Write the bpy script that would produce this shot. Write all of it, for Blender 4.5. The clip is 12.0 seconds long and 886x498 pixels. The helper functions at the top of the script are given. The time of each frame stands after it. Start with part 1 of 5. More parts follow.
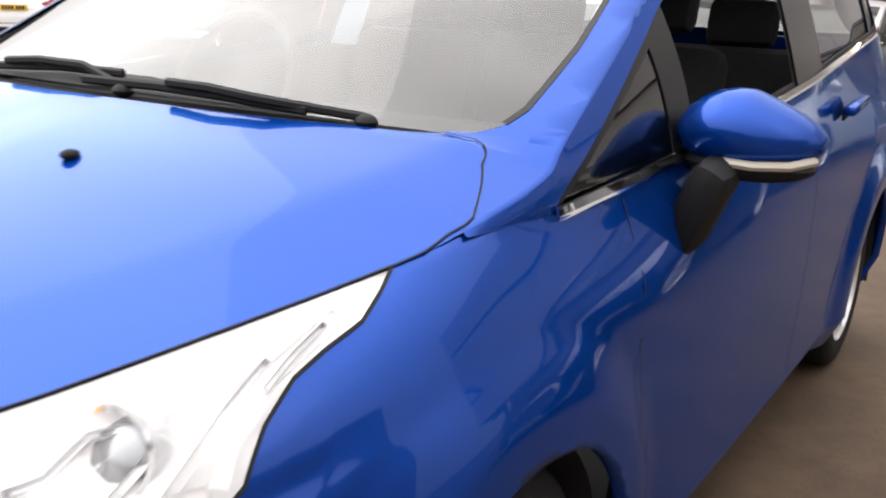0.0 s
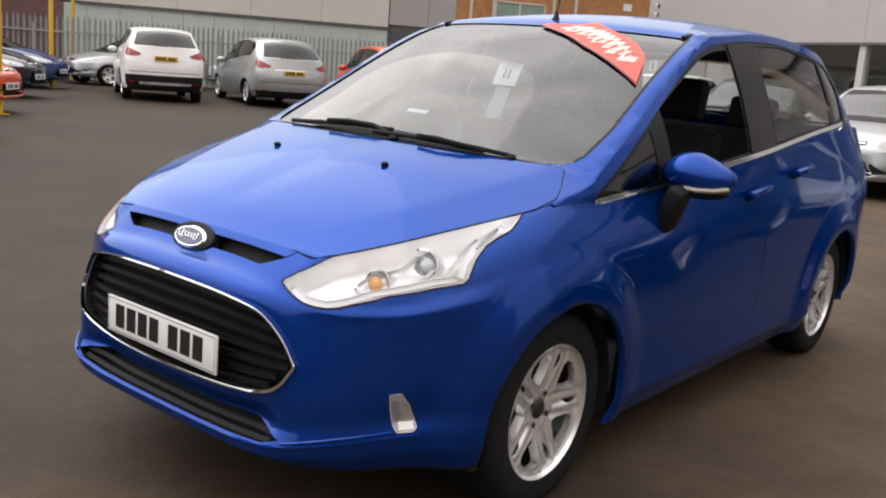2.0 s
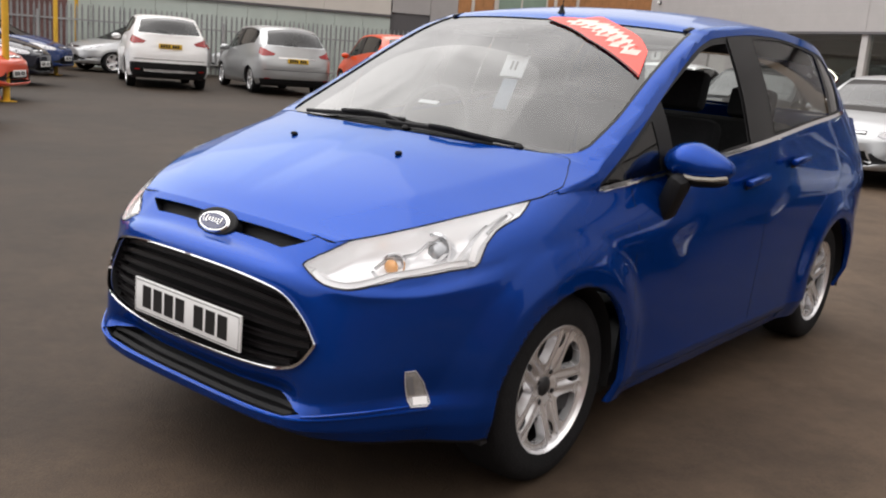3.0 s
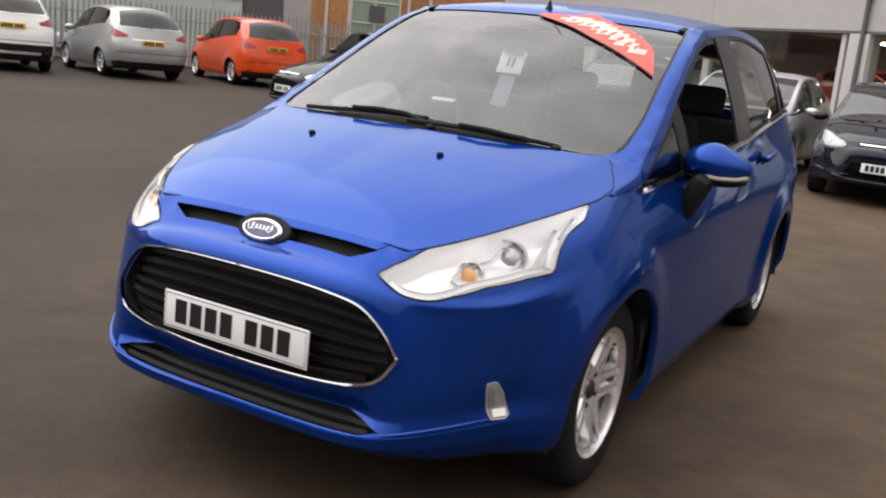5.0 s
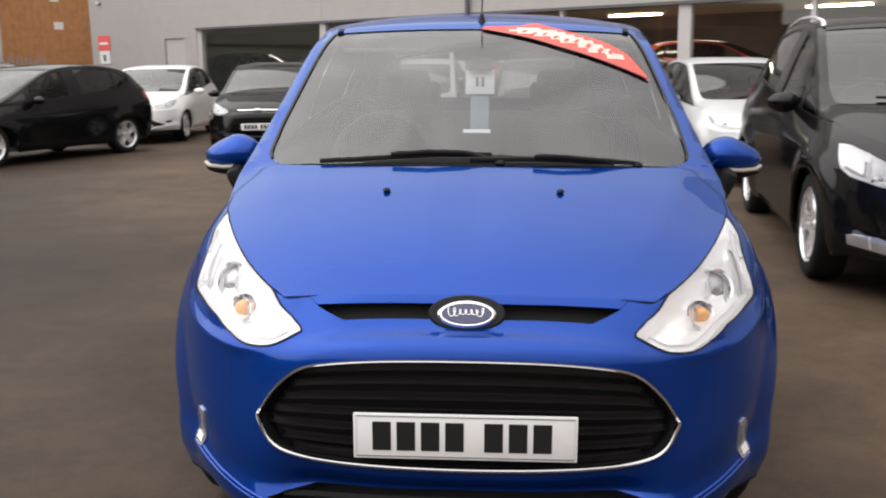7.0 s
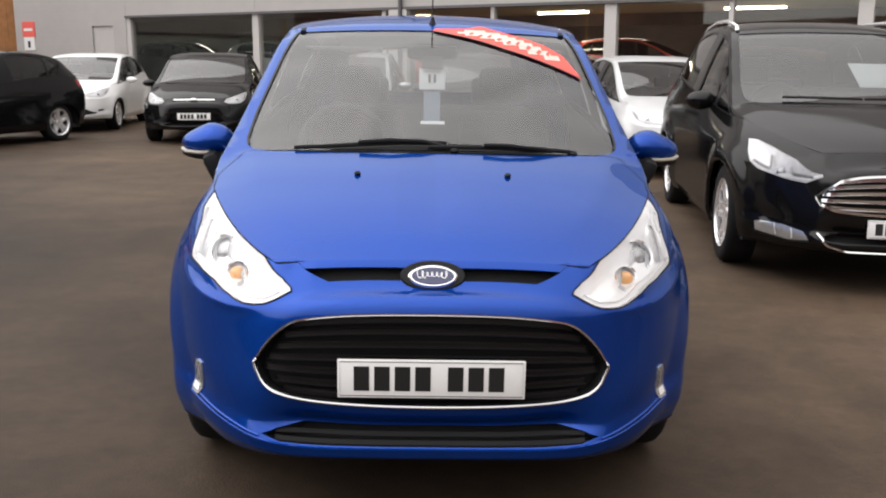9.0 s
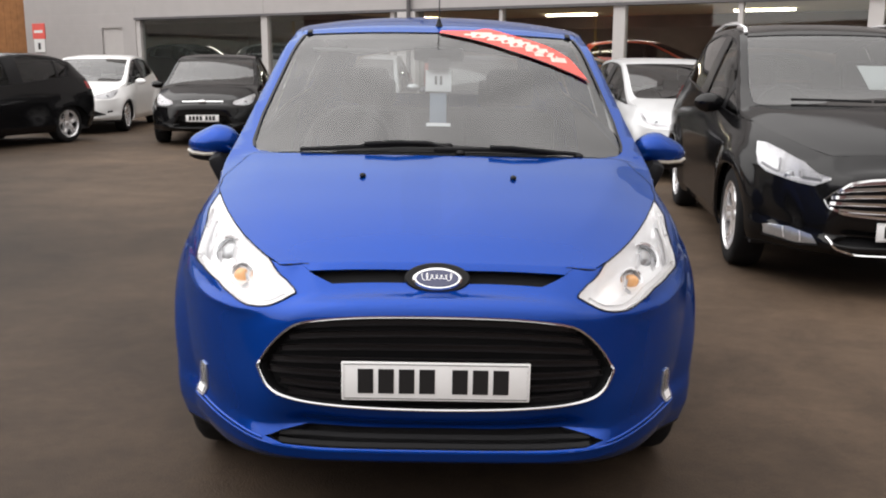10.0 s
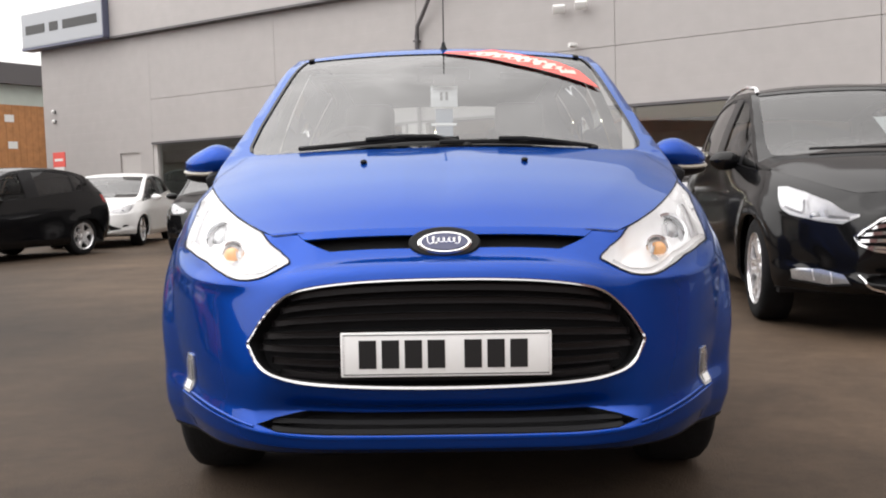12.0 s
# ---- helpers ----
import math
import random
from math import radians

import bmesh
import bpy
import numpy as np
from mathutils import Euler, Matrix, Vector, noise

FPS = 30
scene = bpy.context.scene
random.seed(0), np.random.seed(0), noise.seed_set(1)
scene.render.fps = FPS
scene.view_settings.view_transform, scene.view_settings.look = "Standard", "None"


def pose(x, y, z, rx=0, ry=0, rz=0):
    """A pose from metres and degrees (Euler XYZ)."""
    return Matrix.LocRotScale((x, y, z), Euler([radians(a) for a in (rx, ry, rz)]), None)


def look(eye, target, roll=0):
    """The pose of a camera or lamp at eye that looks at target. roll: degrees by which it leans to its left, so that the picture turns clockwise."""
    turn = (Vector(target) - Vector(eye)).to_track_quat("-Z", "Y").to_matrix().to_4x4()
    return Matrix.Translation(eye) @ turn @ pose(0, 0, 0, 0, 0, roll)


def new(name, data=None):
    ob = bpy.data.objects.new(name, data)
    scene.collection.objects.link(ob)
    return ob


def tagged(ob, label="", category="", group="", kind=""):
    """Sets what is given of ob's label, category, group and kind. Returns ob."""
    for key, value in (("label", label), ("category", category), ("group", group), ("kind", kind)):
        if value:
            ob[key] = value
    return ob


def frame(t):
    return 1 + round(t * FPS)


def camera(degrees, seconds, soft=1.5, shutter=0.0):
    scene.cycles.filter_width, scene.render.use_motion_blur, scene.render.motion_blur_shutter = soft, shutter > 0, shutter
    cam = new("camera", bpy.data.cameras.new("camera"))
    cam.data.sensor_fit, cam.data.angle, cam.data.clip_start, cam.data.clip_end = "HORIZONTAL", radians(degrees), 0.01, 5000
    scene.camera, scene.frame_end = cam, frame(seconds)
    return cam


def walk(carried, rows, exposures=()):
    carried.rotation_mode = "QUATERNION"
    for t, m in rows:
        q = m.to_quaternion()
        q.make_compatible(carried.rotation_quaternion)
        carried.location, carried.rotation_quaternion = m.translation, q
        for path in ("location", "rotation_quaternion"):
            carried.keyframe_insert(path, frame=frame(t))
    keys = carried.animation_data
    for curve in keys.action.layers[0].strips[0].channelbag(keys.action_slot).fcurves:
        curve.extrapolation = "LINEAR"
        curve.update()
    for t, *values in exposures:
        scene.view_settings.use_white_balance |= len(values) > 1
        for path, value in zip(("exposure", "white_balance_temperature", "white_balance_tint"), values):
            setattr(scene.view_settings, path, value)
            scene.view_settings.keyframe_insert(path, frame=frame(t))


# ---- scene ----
EXPOSURES = [(0.0, 0.9), (0.5, 0.15), (1.0, -0.02), (1.5, 0.12), (2.5, 0.25), (5.0, 0.26), (6.5, 0.27), (9.5, 0.30), (11.0, 0.36), (12.0, 0.46)]
cam = camera(50.8, 12.0, soft=2.0, shutter=0.3)
ROWS = [
    (0.0, 1.343, -0.176, 1.171, 75.67, -1.7, 32.98),
    (0.5, 1.62, -0.638, 1.217, 75.52, -1.6, 35.07),
    (1.0, 1.849, -0.995, 1.241, 75.55, -2.76, 38.41),
    (1.5, 2.019, -1.331, 1.269, 76.88, -3.95, 39.34),
    (2.0, 2.2, -1.545, 1.28, 78.92, -4.17, 39.07),
    (2.5, 2.272, -1.658, 1.283, 78.15, -4.38, 40.07),
    (3.0, 2.262, -1.672, 1.296, 78.17, -4.32, 39.18),
    (5.0, 1.675, -1.95, 1.281, 78.11, -5.43, 29.45),
    (5.5, 1.184, -1.981, 1.282, 78.23, -2.94, 25.41),
    (6.0, 0.726, -2.063, 1.309, 78.53, -2.45, 18.26),
    (6.5, 0.357, -1.981, 1.289, 78.64, -0.07, 11.41),
    (7.0, 0.087, -2.071, 1.323, 79.03, 0.89, 3.27),
    (7.5, -0.046, -2.287, 1.339, 78.3, 0.96, -0.6),
    (9.5, 0.002, -2.493, 1.347, 78.62, -0.27, -0.88),
    (10.0, 0.003, -2.482, 1.346, 78.68, -0.15, -0.53),
    (10.5, 0.003, -2.424, 1.22, 80.2, 0.39, -1.12),
    (11.0, -0.013, -2.305, 0.944, 84.32, -0.58, -0.97),
    (11.5, 0.007, -2.304, 0.875, 86.28, 1.59, 0.16),
    (12.0, 0.025, -2.31, 0.882, 86.45, 1.81, 0.3),
]
walk(cam, [(t, pose(x, y, z, rx, ry, rz)) for t, x, y, z, rx, ry, rz in ROWS], EXPOSURES)

# ---- world and sun: overcast day ----
world = bpy.data.worlds.new("overcast_sky")
world.use_nodes = True
scene.world = world
wn, wl = world.node_tree.nodes, world.node_tree.links
sky = wn.new("ShaderNodeTexSky")
sky.sky_type, sky.sun_disc = "NISHITA", False
sky.sun_elevation, sky.sun_rotation = radians(38), radians(97)
sky.air_density, sky.dust_density, sky.ozone_density = 1.0, 6.0, 1.0
cloud = wn.new("ShaderNodeMixRGB")
cloud.inputs["Fac"].default_value = 0.88
cloud.inputs["Color2"].default_value = (13.5, 13.0, 12.7, 1)
wl.new(sky.outputs["Color"], cloud.inputs["Color1"])
# an overcast sky is brightest overhead and dims evenly to the horizon
sky_dir, sky_split, sky_rise, sky_scale = wn.new("ShaderNodeTexCoord"), wn.new("ShaderNodeSeparateXYZ"), wn.new("ShaderNodeMapRange"), wn.new("ShaderNodeVectorMath")
sky_rise.inputs["To Min"].default_value, sky_rise.inputs["To Max"].default_value = 0.56, 1.18
sky_scale.operation = "SCALE"
wl.new(sky_dir.outputs["Generated"], sky_split.inputs["Vector"])
wl.new(sky_split.outputs["Z"], sky_rise.inputs["Value"])
wl.new(cloud.outputs["Color"], sky_scale.inputs[0])
wl.new(sky_rise.outputs["Result"], sky_scale.inputs["Scale"])
# the cloud is thinner, and brighter, towards the sun
sun_dot, sun_side, side_scale = wn.new("ShaderNodeVectorMath"), wn.new("ShaderNodeMapRange"), wn.new("ShaderNodeVectorMath")
sun_dot.operation, side_scale.operation = "DOT_PRODUCT", "SCALE"
sun_dot.inputs[1].default_value = (-0.79, -0.09, 0.61)
sun_side.inputs["From Min"].default_value, sun_side.inputs["From Max"].default_value = -0.35, 1.0
sun_side.inputs["To Min"].default_value, sun_side.inputs["To Max"].default_value = 0.50, 1.50
wl.new(sky_dir.outputs["Generated"], sun_dot.inputs[0])
wl.new(sun_dot.outputs["Value"], sun_side.inputs["Value"])
wl.new(sky_scale.outputs["Vector"], side_scale.inputs[0])
wl.new(sun_side.outputs["Result"], side_scale.inputs["Scale"])
wl.new(side_scale.outputs["Vector"], wn["Background"].inputs["Color"])
wn["Background"].inputs["Strength"].default_value = 0.13
sun_data = bpy.data.lights.new("sun", "SUN")
sun_data.energy, sun_data.angle, sun_data.color = 0.6, radians(75), (1.0, 0.97, 0.93)
sun = new("sun", sun_data)
sun.matrix_world = look((-10.2, .8, 7.9), (0, 2, 0))


# ---- materials ----
def mat(name, colour, rough=0.5, metal=0.0, coat=0.0, vary=0.0, scale=6.0, bump=0.0, bump_scale=60.0, spec=0.5, coat_rough=0.03):
    m = bpy.data.materials.new(name)
    m.use_nodes = True
    n, l = m.node_tree.nodes, m.node_tree.links
    b = n["Principled BSDF"]
    b.inputs["Base Color"].default_value = (*colour, 1)
    b.inputs["Roughness"].default_value, b.inputs["Metallic"].default_value = rough, metal
    b.inputs["Coat Weight"].default_value, b.inputs["Coat Roughness"].default_value = coat, coat_rough
    b.inputs["Specular IOR Level"].default_value = spec
    co = n.new("ShaderNodeTexCoord")
    if vary:
        big, small = n.new("ShaderNodeTexNoise"), n.new("ShaderNodeTexNoise")
        big.inputs["Scale"].default_value, small.inputs["Scale"].default_value = scale * 0.12, scale
        big.inputs["Detail"].default_value, small.inputs["Detail"].default_value = 4, 6
        add = n.new("ShaderNodeMath")
        ramp = n.new("ShaderNodeMapRange")
        ramp.inputs["From Min"].default_value, ramp.inputs["From Max"].default_value = 0.65, 1.35
        ramp.inputs["To Min"].default_value, ramp.inputs["To Max"].default_value = 1 - vary, 1 + vary
        mul = n.new("ShaderNodeVectorMath")
        mul.operation = "SCALE"
        mul.inputs[0].default_value = colour
        for t in (big, small):
            l.new(co.outputs["Object"], t.inputs["Vector"])
        l.new(big.outputs["Fac"], add.inputs[0])
        l.new(small.outputs["Fac"], add.inputs[1])
        l.new(add.outputs[0], ramp.inputs["Value"])
        l.new(ramp.outputs["Result"], mul.inputs["Scale"])
        l.new(mul.outputs["Vector"], b.inputs["Base Color"])
    if bump:
        t, bp = n.new("ShaderNodeTexNoise"), n.new("ShaderNodeBump")
        t.inputs["Scale"].default_value, t.inputs["Detail"].default_value = bump_scale, 5
        bp.inputs["Strength"].default_value, bp.inputs["Distance"].default_value = bump, 0.01
        l.new(co.outputs["Object"], t.inputs["Vector"])
        l.new(t.outputs["Fac"], bp.inputs["Height"])
        l.new(bp.outputs["Normal"], b.inputs["Normal"])
    return m


def glass(name, tint, gloss=0.04, ior=1.5, share=1.0, smear=0.0, thick=False):
    """A pane: tinted clear, with a mirror's share by Fresnel. share above 1 widens the mirror's part and dims it by as much; smear makes it uneven; a thick pane has two faces, alike from within and without."""
    m = bpy.data.materials.new(name)
    m.use_nodes = True
    n, l = m.node_tree.nodes, m.node_tree.links
    n.remove(n["Principled BSDF"])
    clear, shine, mix, fres = n.new("ShaderNodeBsdfTransparent"), n.new("ShaderNodeBsdfGlossy"), n.new("ShaderNodeMixShader"), n.new("ShaderNodeFresnel")
    clear.inputs["Color"].default_value = (*tint, 1)
    shine.inputs["Roughness"].default_value = gloss
    shine.inputs["Color"].default_value = (1 / share, 1 / share, 1 / share, 1)
    fres.inputs["IOR"].default_value = ior
    wide = n.new("ShaderNodeMath")
    wide.operation, wide.use_clamp = "MULTIPLY", True
    wide.inputs[1].default_value = share
    if thick:
        facing, power, schlick = n.new("ShaderNodeLayerWeight"), n.new("ShaderNodeMath"), n.new("ShaderNodeMapRange")
        power.operation, power.inputs[1].default_value = "POWER", 5
        schlick.inputs["To Min"].default_value = ((ior - 1) / (ior + 1)) ** 2
        l.new(facing.outputs["Facing"], power.inputs[0])
        l.new(power.outputs[0], schlick.inputs["Value"])
        l.new(schlick.outputs["Result"], wide.inputs[0])
    else:
        l.new(fres.outputs["Fac"], wide.inputs[0])
    if smear:
        film, amount, spot = n.new("ShaderNodeTexNoise"), n.new("ShaderNodeMapRange"), n.new("ShaderNodeTexCoord")
        film.inputs["Scale"].default_value, film.inputs["Detail"].default_value, film.inputs["Distortion"].default_value = 2.2, 5, 0.8
        amount.inputs["From Min"].default_value, amount.inputs["From Max"].default_value = 0.35, 0.65
        amount.inputs["To Min"].default_value, amount.inputs["To Max"].default_value = share * (1 - smear), share * (1 + smear)
        l.new(spot.outputs["Object"], film.inputs["Vector"])
        l.new(film.outputs["Fac"], amount.inputs["Value"])
        l.new(amount.outputs["Result"], wide.inputs[1])
    l.new(wide.outputs[0], mix.inputs["Fac"])
    l.new(clear.outputs[0], mix.inputs[1])
    l.new(shine.outputs[0], mix.inputs[2])
    l.new(mix.outputs[0], n["Material Output"].inputs["Surface"])
    return m


def paint(name, colour, flake=0.0, rough=0.3, coat=0.8, spec=0.3, coat_rough=0.04):
    return mat(name, colour, rough, flake, coat, vary=0.03, scale=40, spec=spec, coat_rough=coat_rough)


BLUE = paint("blue_metallic_paint", (0.0008, 0.041, 0.274), 0.62, 0.27, 0.58, 0.03, 0.03)
BLUE.node_tree.nodes["Principled BSDF"].inputs["Specular Tint"].default_value = (0.42, 0.66, 0.96, 1)
WHITE_P = paint("white_car_paint", (0.88, 0.88, 0.88))
SILVER_P = paint("silver_car_paint", (0.45, 0.46, 0.47), 0.7, 0.35)
PALE_P = paint("pale_silver_car_paint", (0.54, 0.55, 0.56), 0.2, 0.35)
BLACK_P = paint("black_car_paint", (0.005, 0.005, 0.0055), 0, 0.45, 0.7, 0.0, 0.10)
NAVY_P = paint("navy_car_paint", (0.006, 0.007, 0.016), 0, 0.4, 0.9, 0.0)
DEEP_BLUE_P = paint("deep_blue_car_paint", (0.008, 0.026, 0.11), 0, 0.4, 0.9, 0.0)
GREY_P = paint("dark_grey_car_paint", (0.03, 0.032, 0.036), 0.3)
ORANGE_P = paint("orange_car_paint", (0.70, 0.070, 0.010))
RED_P = paint("coral_red_car_paint", (0.68, 0.10, 0.05))
BRONZE_P = paint("bronze_car_paint", (0.20, 0.10, 0.05), 0.4)
TRIM = mat("black_plastic", (0.010, 0.010, 0.011), 0.6, spec=0.2, bump=0.1, bump_scale=300)
GLOSS_BLACK = mat("gloss_black_trim", (0.007, 0.007, 0.008), 0.3, coat=0.05, spec=0.2)
SLAT_BLACK = mat("black_grille_plastic", (0.014, 0.012, 0.013), 0.36, spec=0.35, vary=0.2, scale=40)
GAP = mat("dark_gap", (0.004, 0.004, 0.005), 0.9)
RUBBER = mat("tyre_rubber", (0.012, 0.012, 0.013), 0.85, spec=0.2, vary=0.25, scale=30, bump=0.3, bump_scale=120)
ALLOY = mat("alloy_wheel_silver", (0.90, 0.90, 0.92), 0.24, 0.72, 0.5, vary=0.06, scale=25)
DARK_METAL = mat("dark_hub_metal", (0.03, 0.03, 0.032), 0.6, 0.4)
CHROME = mat("chrome", (0.86, 0.86, 0.87), 0.07, 1.0)
REFLECTOR = mat("lamp_reflector", (0.97, 0.97, 0.97), 0.30, 0.28, 0.6, vary=0.02, scale=60)
LAMP_WHITE = mat("lamp_bezel_white", (0.95, 0.95, 0.95), 0.3, 0.05, 0.6)
AMBER = mat("amber_bulb", (0.78, 0.38, 0.12), 0.2, 0.0, 0.8)
TAIL_RED = mat("red_tail_lamp", (0.28, 0.012, 0.012), 0.2, 0.0, 0.5)
PLATE_W = mat("white_plate", (0.80, 0.80, 0.80), 0.35, vary=0.03, scale=30)
PLATE_Y = mat("yellow_plate", (0.72, 0.45, 0.03), 0.35)
INK = mat("black_ink", (0.012, 0.012, 0.013), 0.4)
SEAT = mat("dark_seat_cloth", (0.018, 0.018, 0.020), 0.9, vary=0.3, scale=60, bump=0.3, bump_scale=400)
DASH = mat("dashboard_plastic", (0.020, 0.020, 0.022), 0.7, bump=0.15, bump_scale=300)
SCREEN = glass("windscreen_glass", (0.96, 1.0, 1.0), 0.0, 1.68, 2.9, 0.16)
PLAIN_SCREEN = glass("plain_windscreen_glass", (0.93, 1.0, 0.99), 0.0, 1.68, 4.0)
SIDE_GLASS = glass("side_glass", (0.74, 0.77, 0.76), 0.0, 1.30)
TINTED = glass("tinted_glass", (0.10, 0.11, 0.11), 0.02, 1.6)
LENS = glass("lamp_lens", (0.96, 0.96, 0.97), 0.02, 1.35)
BADGE_BLUE = mat("badge_blue", (0.03, 0.035, 0.09), 0.2, 0.2, 0.6)
STICKER_RED = mat("red_banner_vinyl", (0.85, 0.06, 0.04), 0.45)
PAPER = mat("white_paper", (0.80, 0.81, 0.83), 0.8)
TAG_BLUE = mat("pale_blue_card", (0.20, 0.25, 0.33), 0.7)


# ---- mesh helpers ----
def part(name, bm, material, parent=None, label="", smooth=True, at=None, angle=40):
    me = bpy.data.meshes.new(name)
    bm.normal_update()
    if smooth:
        for f in bm.faces:
            f.smooth = True
        for e in bm.edges:
            if len(e.link_faces) == 2 and e.calc_face_angle(0) > radians(angle):
                e.smooth = False
    bm.to_mesh(me)
    bm.free()
    me.materials.append(material)
    ob = new(name, me)
    if parent is not None:
        ob.parent = parent
    if at is not None:
        ob.matrix_basis = at
    if label:
        ob["label"] = label
    return ob


def thing(name, label, category, at=None, group="", kind=""):
    ob = new(name)
    ob.empty_display_size = 0.2
    if at is not None:
        ob.matrix_basis = at
    return tagged(ob, label, category, group, kind)


def box(bm, x0, x1, y0, y1, z0, z1, bevel=0.0, m=None):
    vs = [bm.verts.new((x, y, z)) for x in (x0, x1) for y in (y0, y1) for z in (z0, z1)]
    for a in ((0, 1, 3, 2), (4, 6, 7, 5), (0, 4, 5, 1), (2, 3, 7, 6), (0, 2, 6, 4), (1, 5, 7, 3)):
        bm.faces.new([vs[i] for i in a])
    if bevel:
        edges = list({e for v in vs for e in v.link_edges})
        r = bmesh.ops.bevel(bm, geom=edges, offset=bevel, segments=2, affect="EDGES", profile=0.5)
        vs = list({v for f in r["faces"] for v in f.verts} | {v for v in vs if v.is_valid})
    if m is not None:
        bmesh.ops.transform(bm, matrix=m, verts=[v for v in vs if v.is_valid])
    return bm


def box_bm(*a, **k):
    return box(bmesh.new(), *a, **k)


def lathe(profile, n=32, close=False):
    """Turns (radius, x) points round the x axis."""
    bm = bmesh.new()
    rings = []
    for i in range(n):
        a = 2 * math.pi * i / n
        rings.append([bm.verts.new((x, r * math.sin(a), r * math.cos(a))) for r, x in profile])
    k = len(profile)
    for i in range(n):
        for j in range(k if close else k - 1):
            a, b = rings[i], rings[(i + 1) % n]
            bm.faces.new((a[j], a[(j + 1) % k], b[(j + 1) % k], b[j]))
    bmesh.ops.recalc_face_normals(bm, faces=bm.faces)
    return bm


def tube(points, r, n=6, closed=False, flat=1.0):
    """A rod of radius r along the points."""
    bm = bmesh.new()
    pts = [Vector(p) for p in points]
    rings = []
    up0 = None
    for i, p in enumerate(pts):
        a = pts[i - 1] if i or closed else p
        b = pts[(i + 1) % len(pts)] if i < len(pts) - 1 or closed else p
        d = (b - a).normalized()
        up = Vector((0, 0, 1)) if abs(d.z) < 0.9 else Vector((0, 1, 0))
        if up0 is not None:
            up = up0
        u = (up - d * up.dot(d)).normalized()
        up0 = u
        w = d.cross(u)
        rings.append([bm.verts.new(p + (u * math.cos(2 * math.pi * k / n) * flat + w * math.sin(2 * math.pi * k / n)) * r) for k in range(n)])
    m = len(pts)
    for i in range(m if closed else m - 1):
        a, b = rings[i], rings[(i + 1) % m]
        for k in range(n):
            bm.faces.new((a[k], a[(k + 1) % n], b[(k + 1) % n], b[k]))
    if not closed:
        bm.faces.new(rings[0][::-1])
        bm.faces.new(rings[-1])
    bmesh.ops.recalc_face_normals(bm, faces=bm.faces)
    return bm


def ball(rx, ry, rz, centre=(0, 0, 0), n=16):
    bm = bmesh.new()
    bmesh.ops.create_uvsphere(bm, u_segments=n, v_segments=max(6, n // 2), radius=1)
    bmesh.ops.transform(bm, matrix=Matrix.LocRotScale(centre, None, (rx, ry, rz)), verts=bm.verts)
    return bm


def cr_weights(u, n):
    i = min(int(u), n - 2)
    f = u - i
    return i, np.array((-0.5 * f + f * f - 0.5 * f ** 3, 1 - 2.5 * f * f + 1.5 * f ** 3, 0.5 * f + 2 * f * f - 1.5 * f ** 3, -0.5 * f * f + 0.5 * f ** 3))


class Sheet:
    """A smooth surface through feature lines; u runs along them, v across them."""

    def __init__(self, lines, mirror=True):
        p = np.array(lines, float)
        flip = np.array((-1, 1, 1))
        a, b = (p[:, 1] * flip, p[:, -2] * flip) if mirror else (2 * p[:, 0] - p[:, 1], 2 * p[:, -1] - p[:, -2])
        p = np.concatenate((a[:, None], p, b[:, None]), 1)
        p = np.concatenate((2 * p[:1] - p[1:2], p, 2 * p[-1:] - p[-2:-1]), 0)
        self.p, self.nv, self.nu = p, p.shape[0] - 2, p.shape[1] - 2

    def at(self, u, v):
        iu, wu = cr_weights(max(0, min(u, self.nu - 1)), self.nu)
        iv, wv = cr_weights(max(0, min(v, self.nv - 1)), self.nv)
        return Vector(np.einsum("i,j,ijk->k", wv, wu, self.p[iv:iv + 4, iu:iu + 4]))


def normal_of(s, u, v, e=0.02):
    d1, d2 = s(u + e, v) - s(u - e, v), s(u, v + e) - s(u, v - e)
    n = d1.cross(d2)
    return n.normalized() if n.length > 1e-9 else Vector((0, 0, 1))


def inside(poly, x, y):
    r = False
    for i, (x0, y0) in enumerate(poly):
        x1, y1 = poly[i - 1]
        if (y0 > y) != (y1 > y) and x < (x1 - x0) * (y - y0) / (y1 - y0) + x0:
            r = not r
    return r


def flat_grid(u0, u1, v0, v1, nu, nv, holes=(), keep=None):
    """A flat grid in (u, v), with polygons cut out of it, or only one convex polygon kept."""
    bm = bmesh.new()
    g = [[bm.verts.new((u0 + (u1 - u0) * i / nu, v0 + (v1 - v0) * j / nv, 0)) for j in range(nv + 1)] for i in range(nu + 1)]
    for i in range(nu):
        for j in range(nv):
            bm.faces.new((g[i][j], g[i + 1][j], g[i + 1][j + 1], g[i][j + 1]))
    for poly in list(holes) + ([keep] if keep else []):
        lo = (min(p[0] for p in poly) - 0.3, min(p[1] for p in poly) - 0.3)
        hi = (max(p[0] for p in poly) + 0.3, max(p[1] for p in poly) + 0.3)
        for i, p in enumerate(poly):
            q = poly[i - 1]
            geom = set()
            for f in bm.faces:
                c = f.calc_center_median()
                if lo[0] < c.x < hi[0] and lo[1] < c.y < hi[1]:
                    geom.add(f)
                    geom.update(f.edges)
                    geom.update(f.verts)
            if geom:
                bmesh.ops.bisect_plane(bm, geom=list(geom), dist=1e-5, plane_co=(*p, 0), plane_no=(q[1] - p[1], p[0] - q[0], 0))
        gone = [f for f in bm.faces if inside(poly, *f.calc_center_median()[:2]) != (poly is keep)]
        bmesh.ops.delete(bm, geom=gone, context="FACES")
    return bm


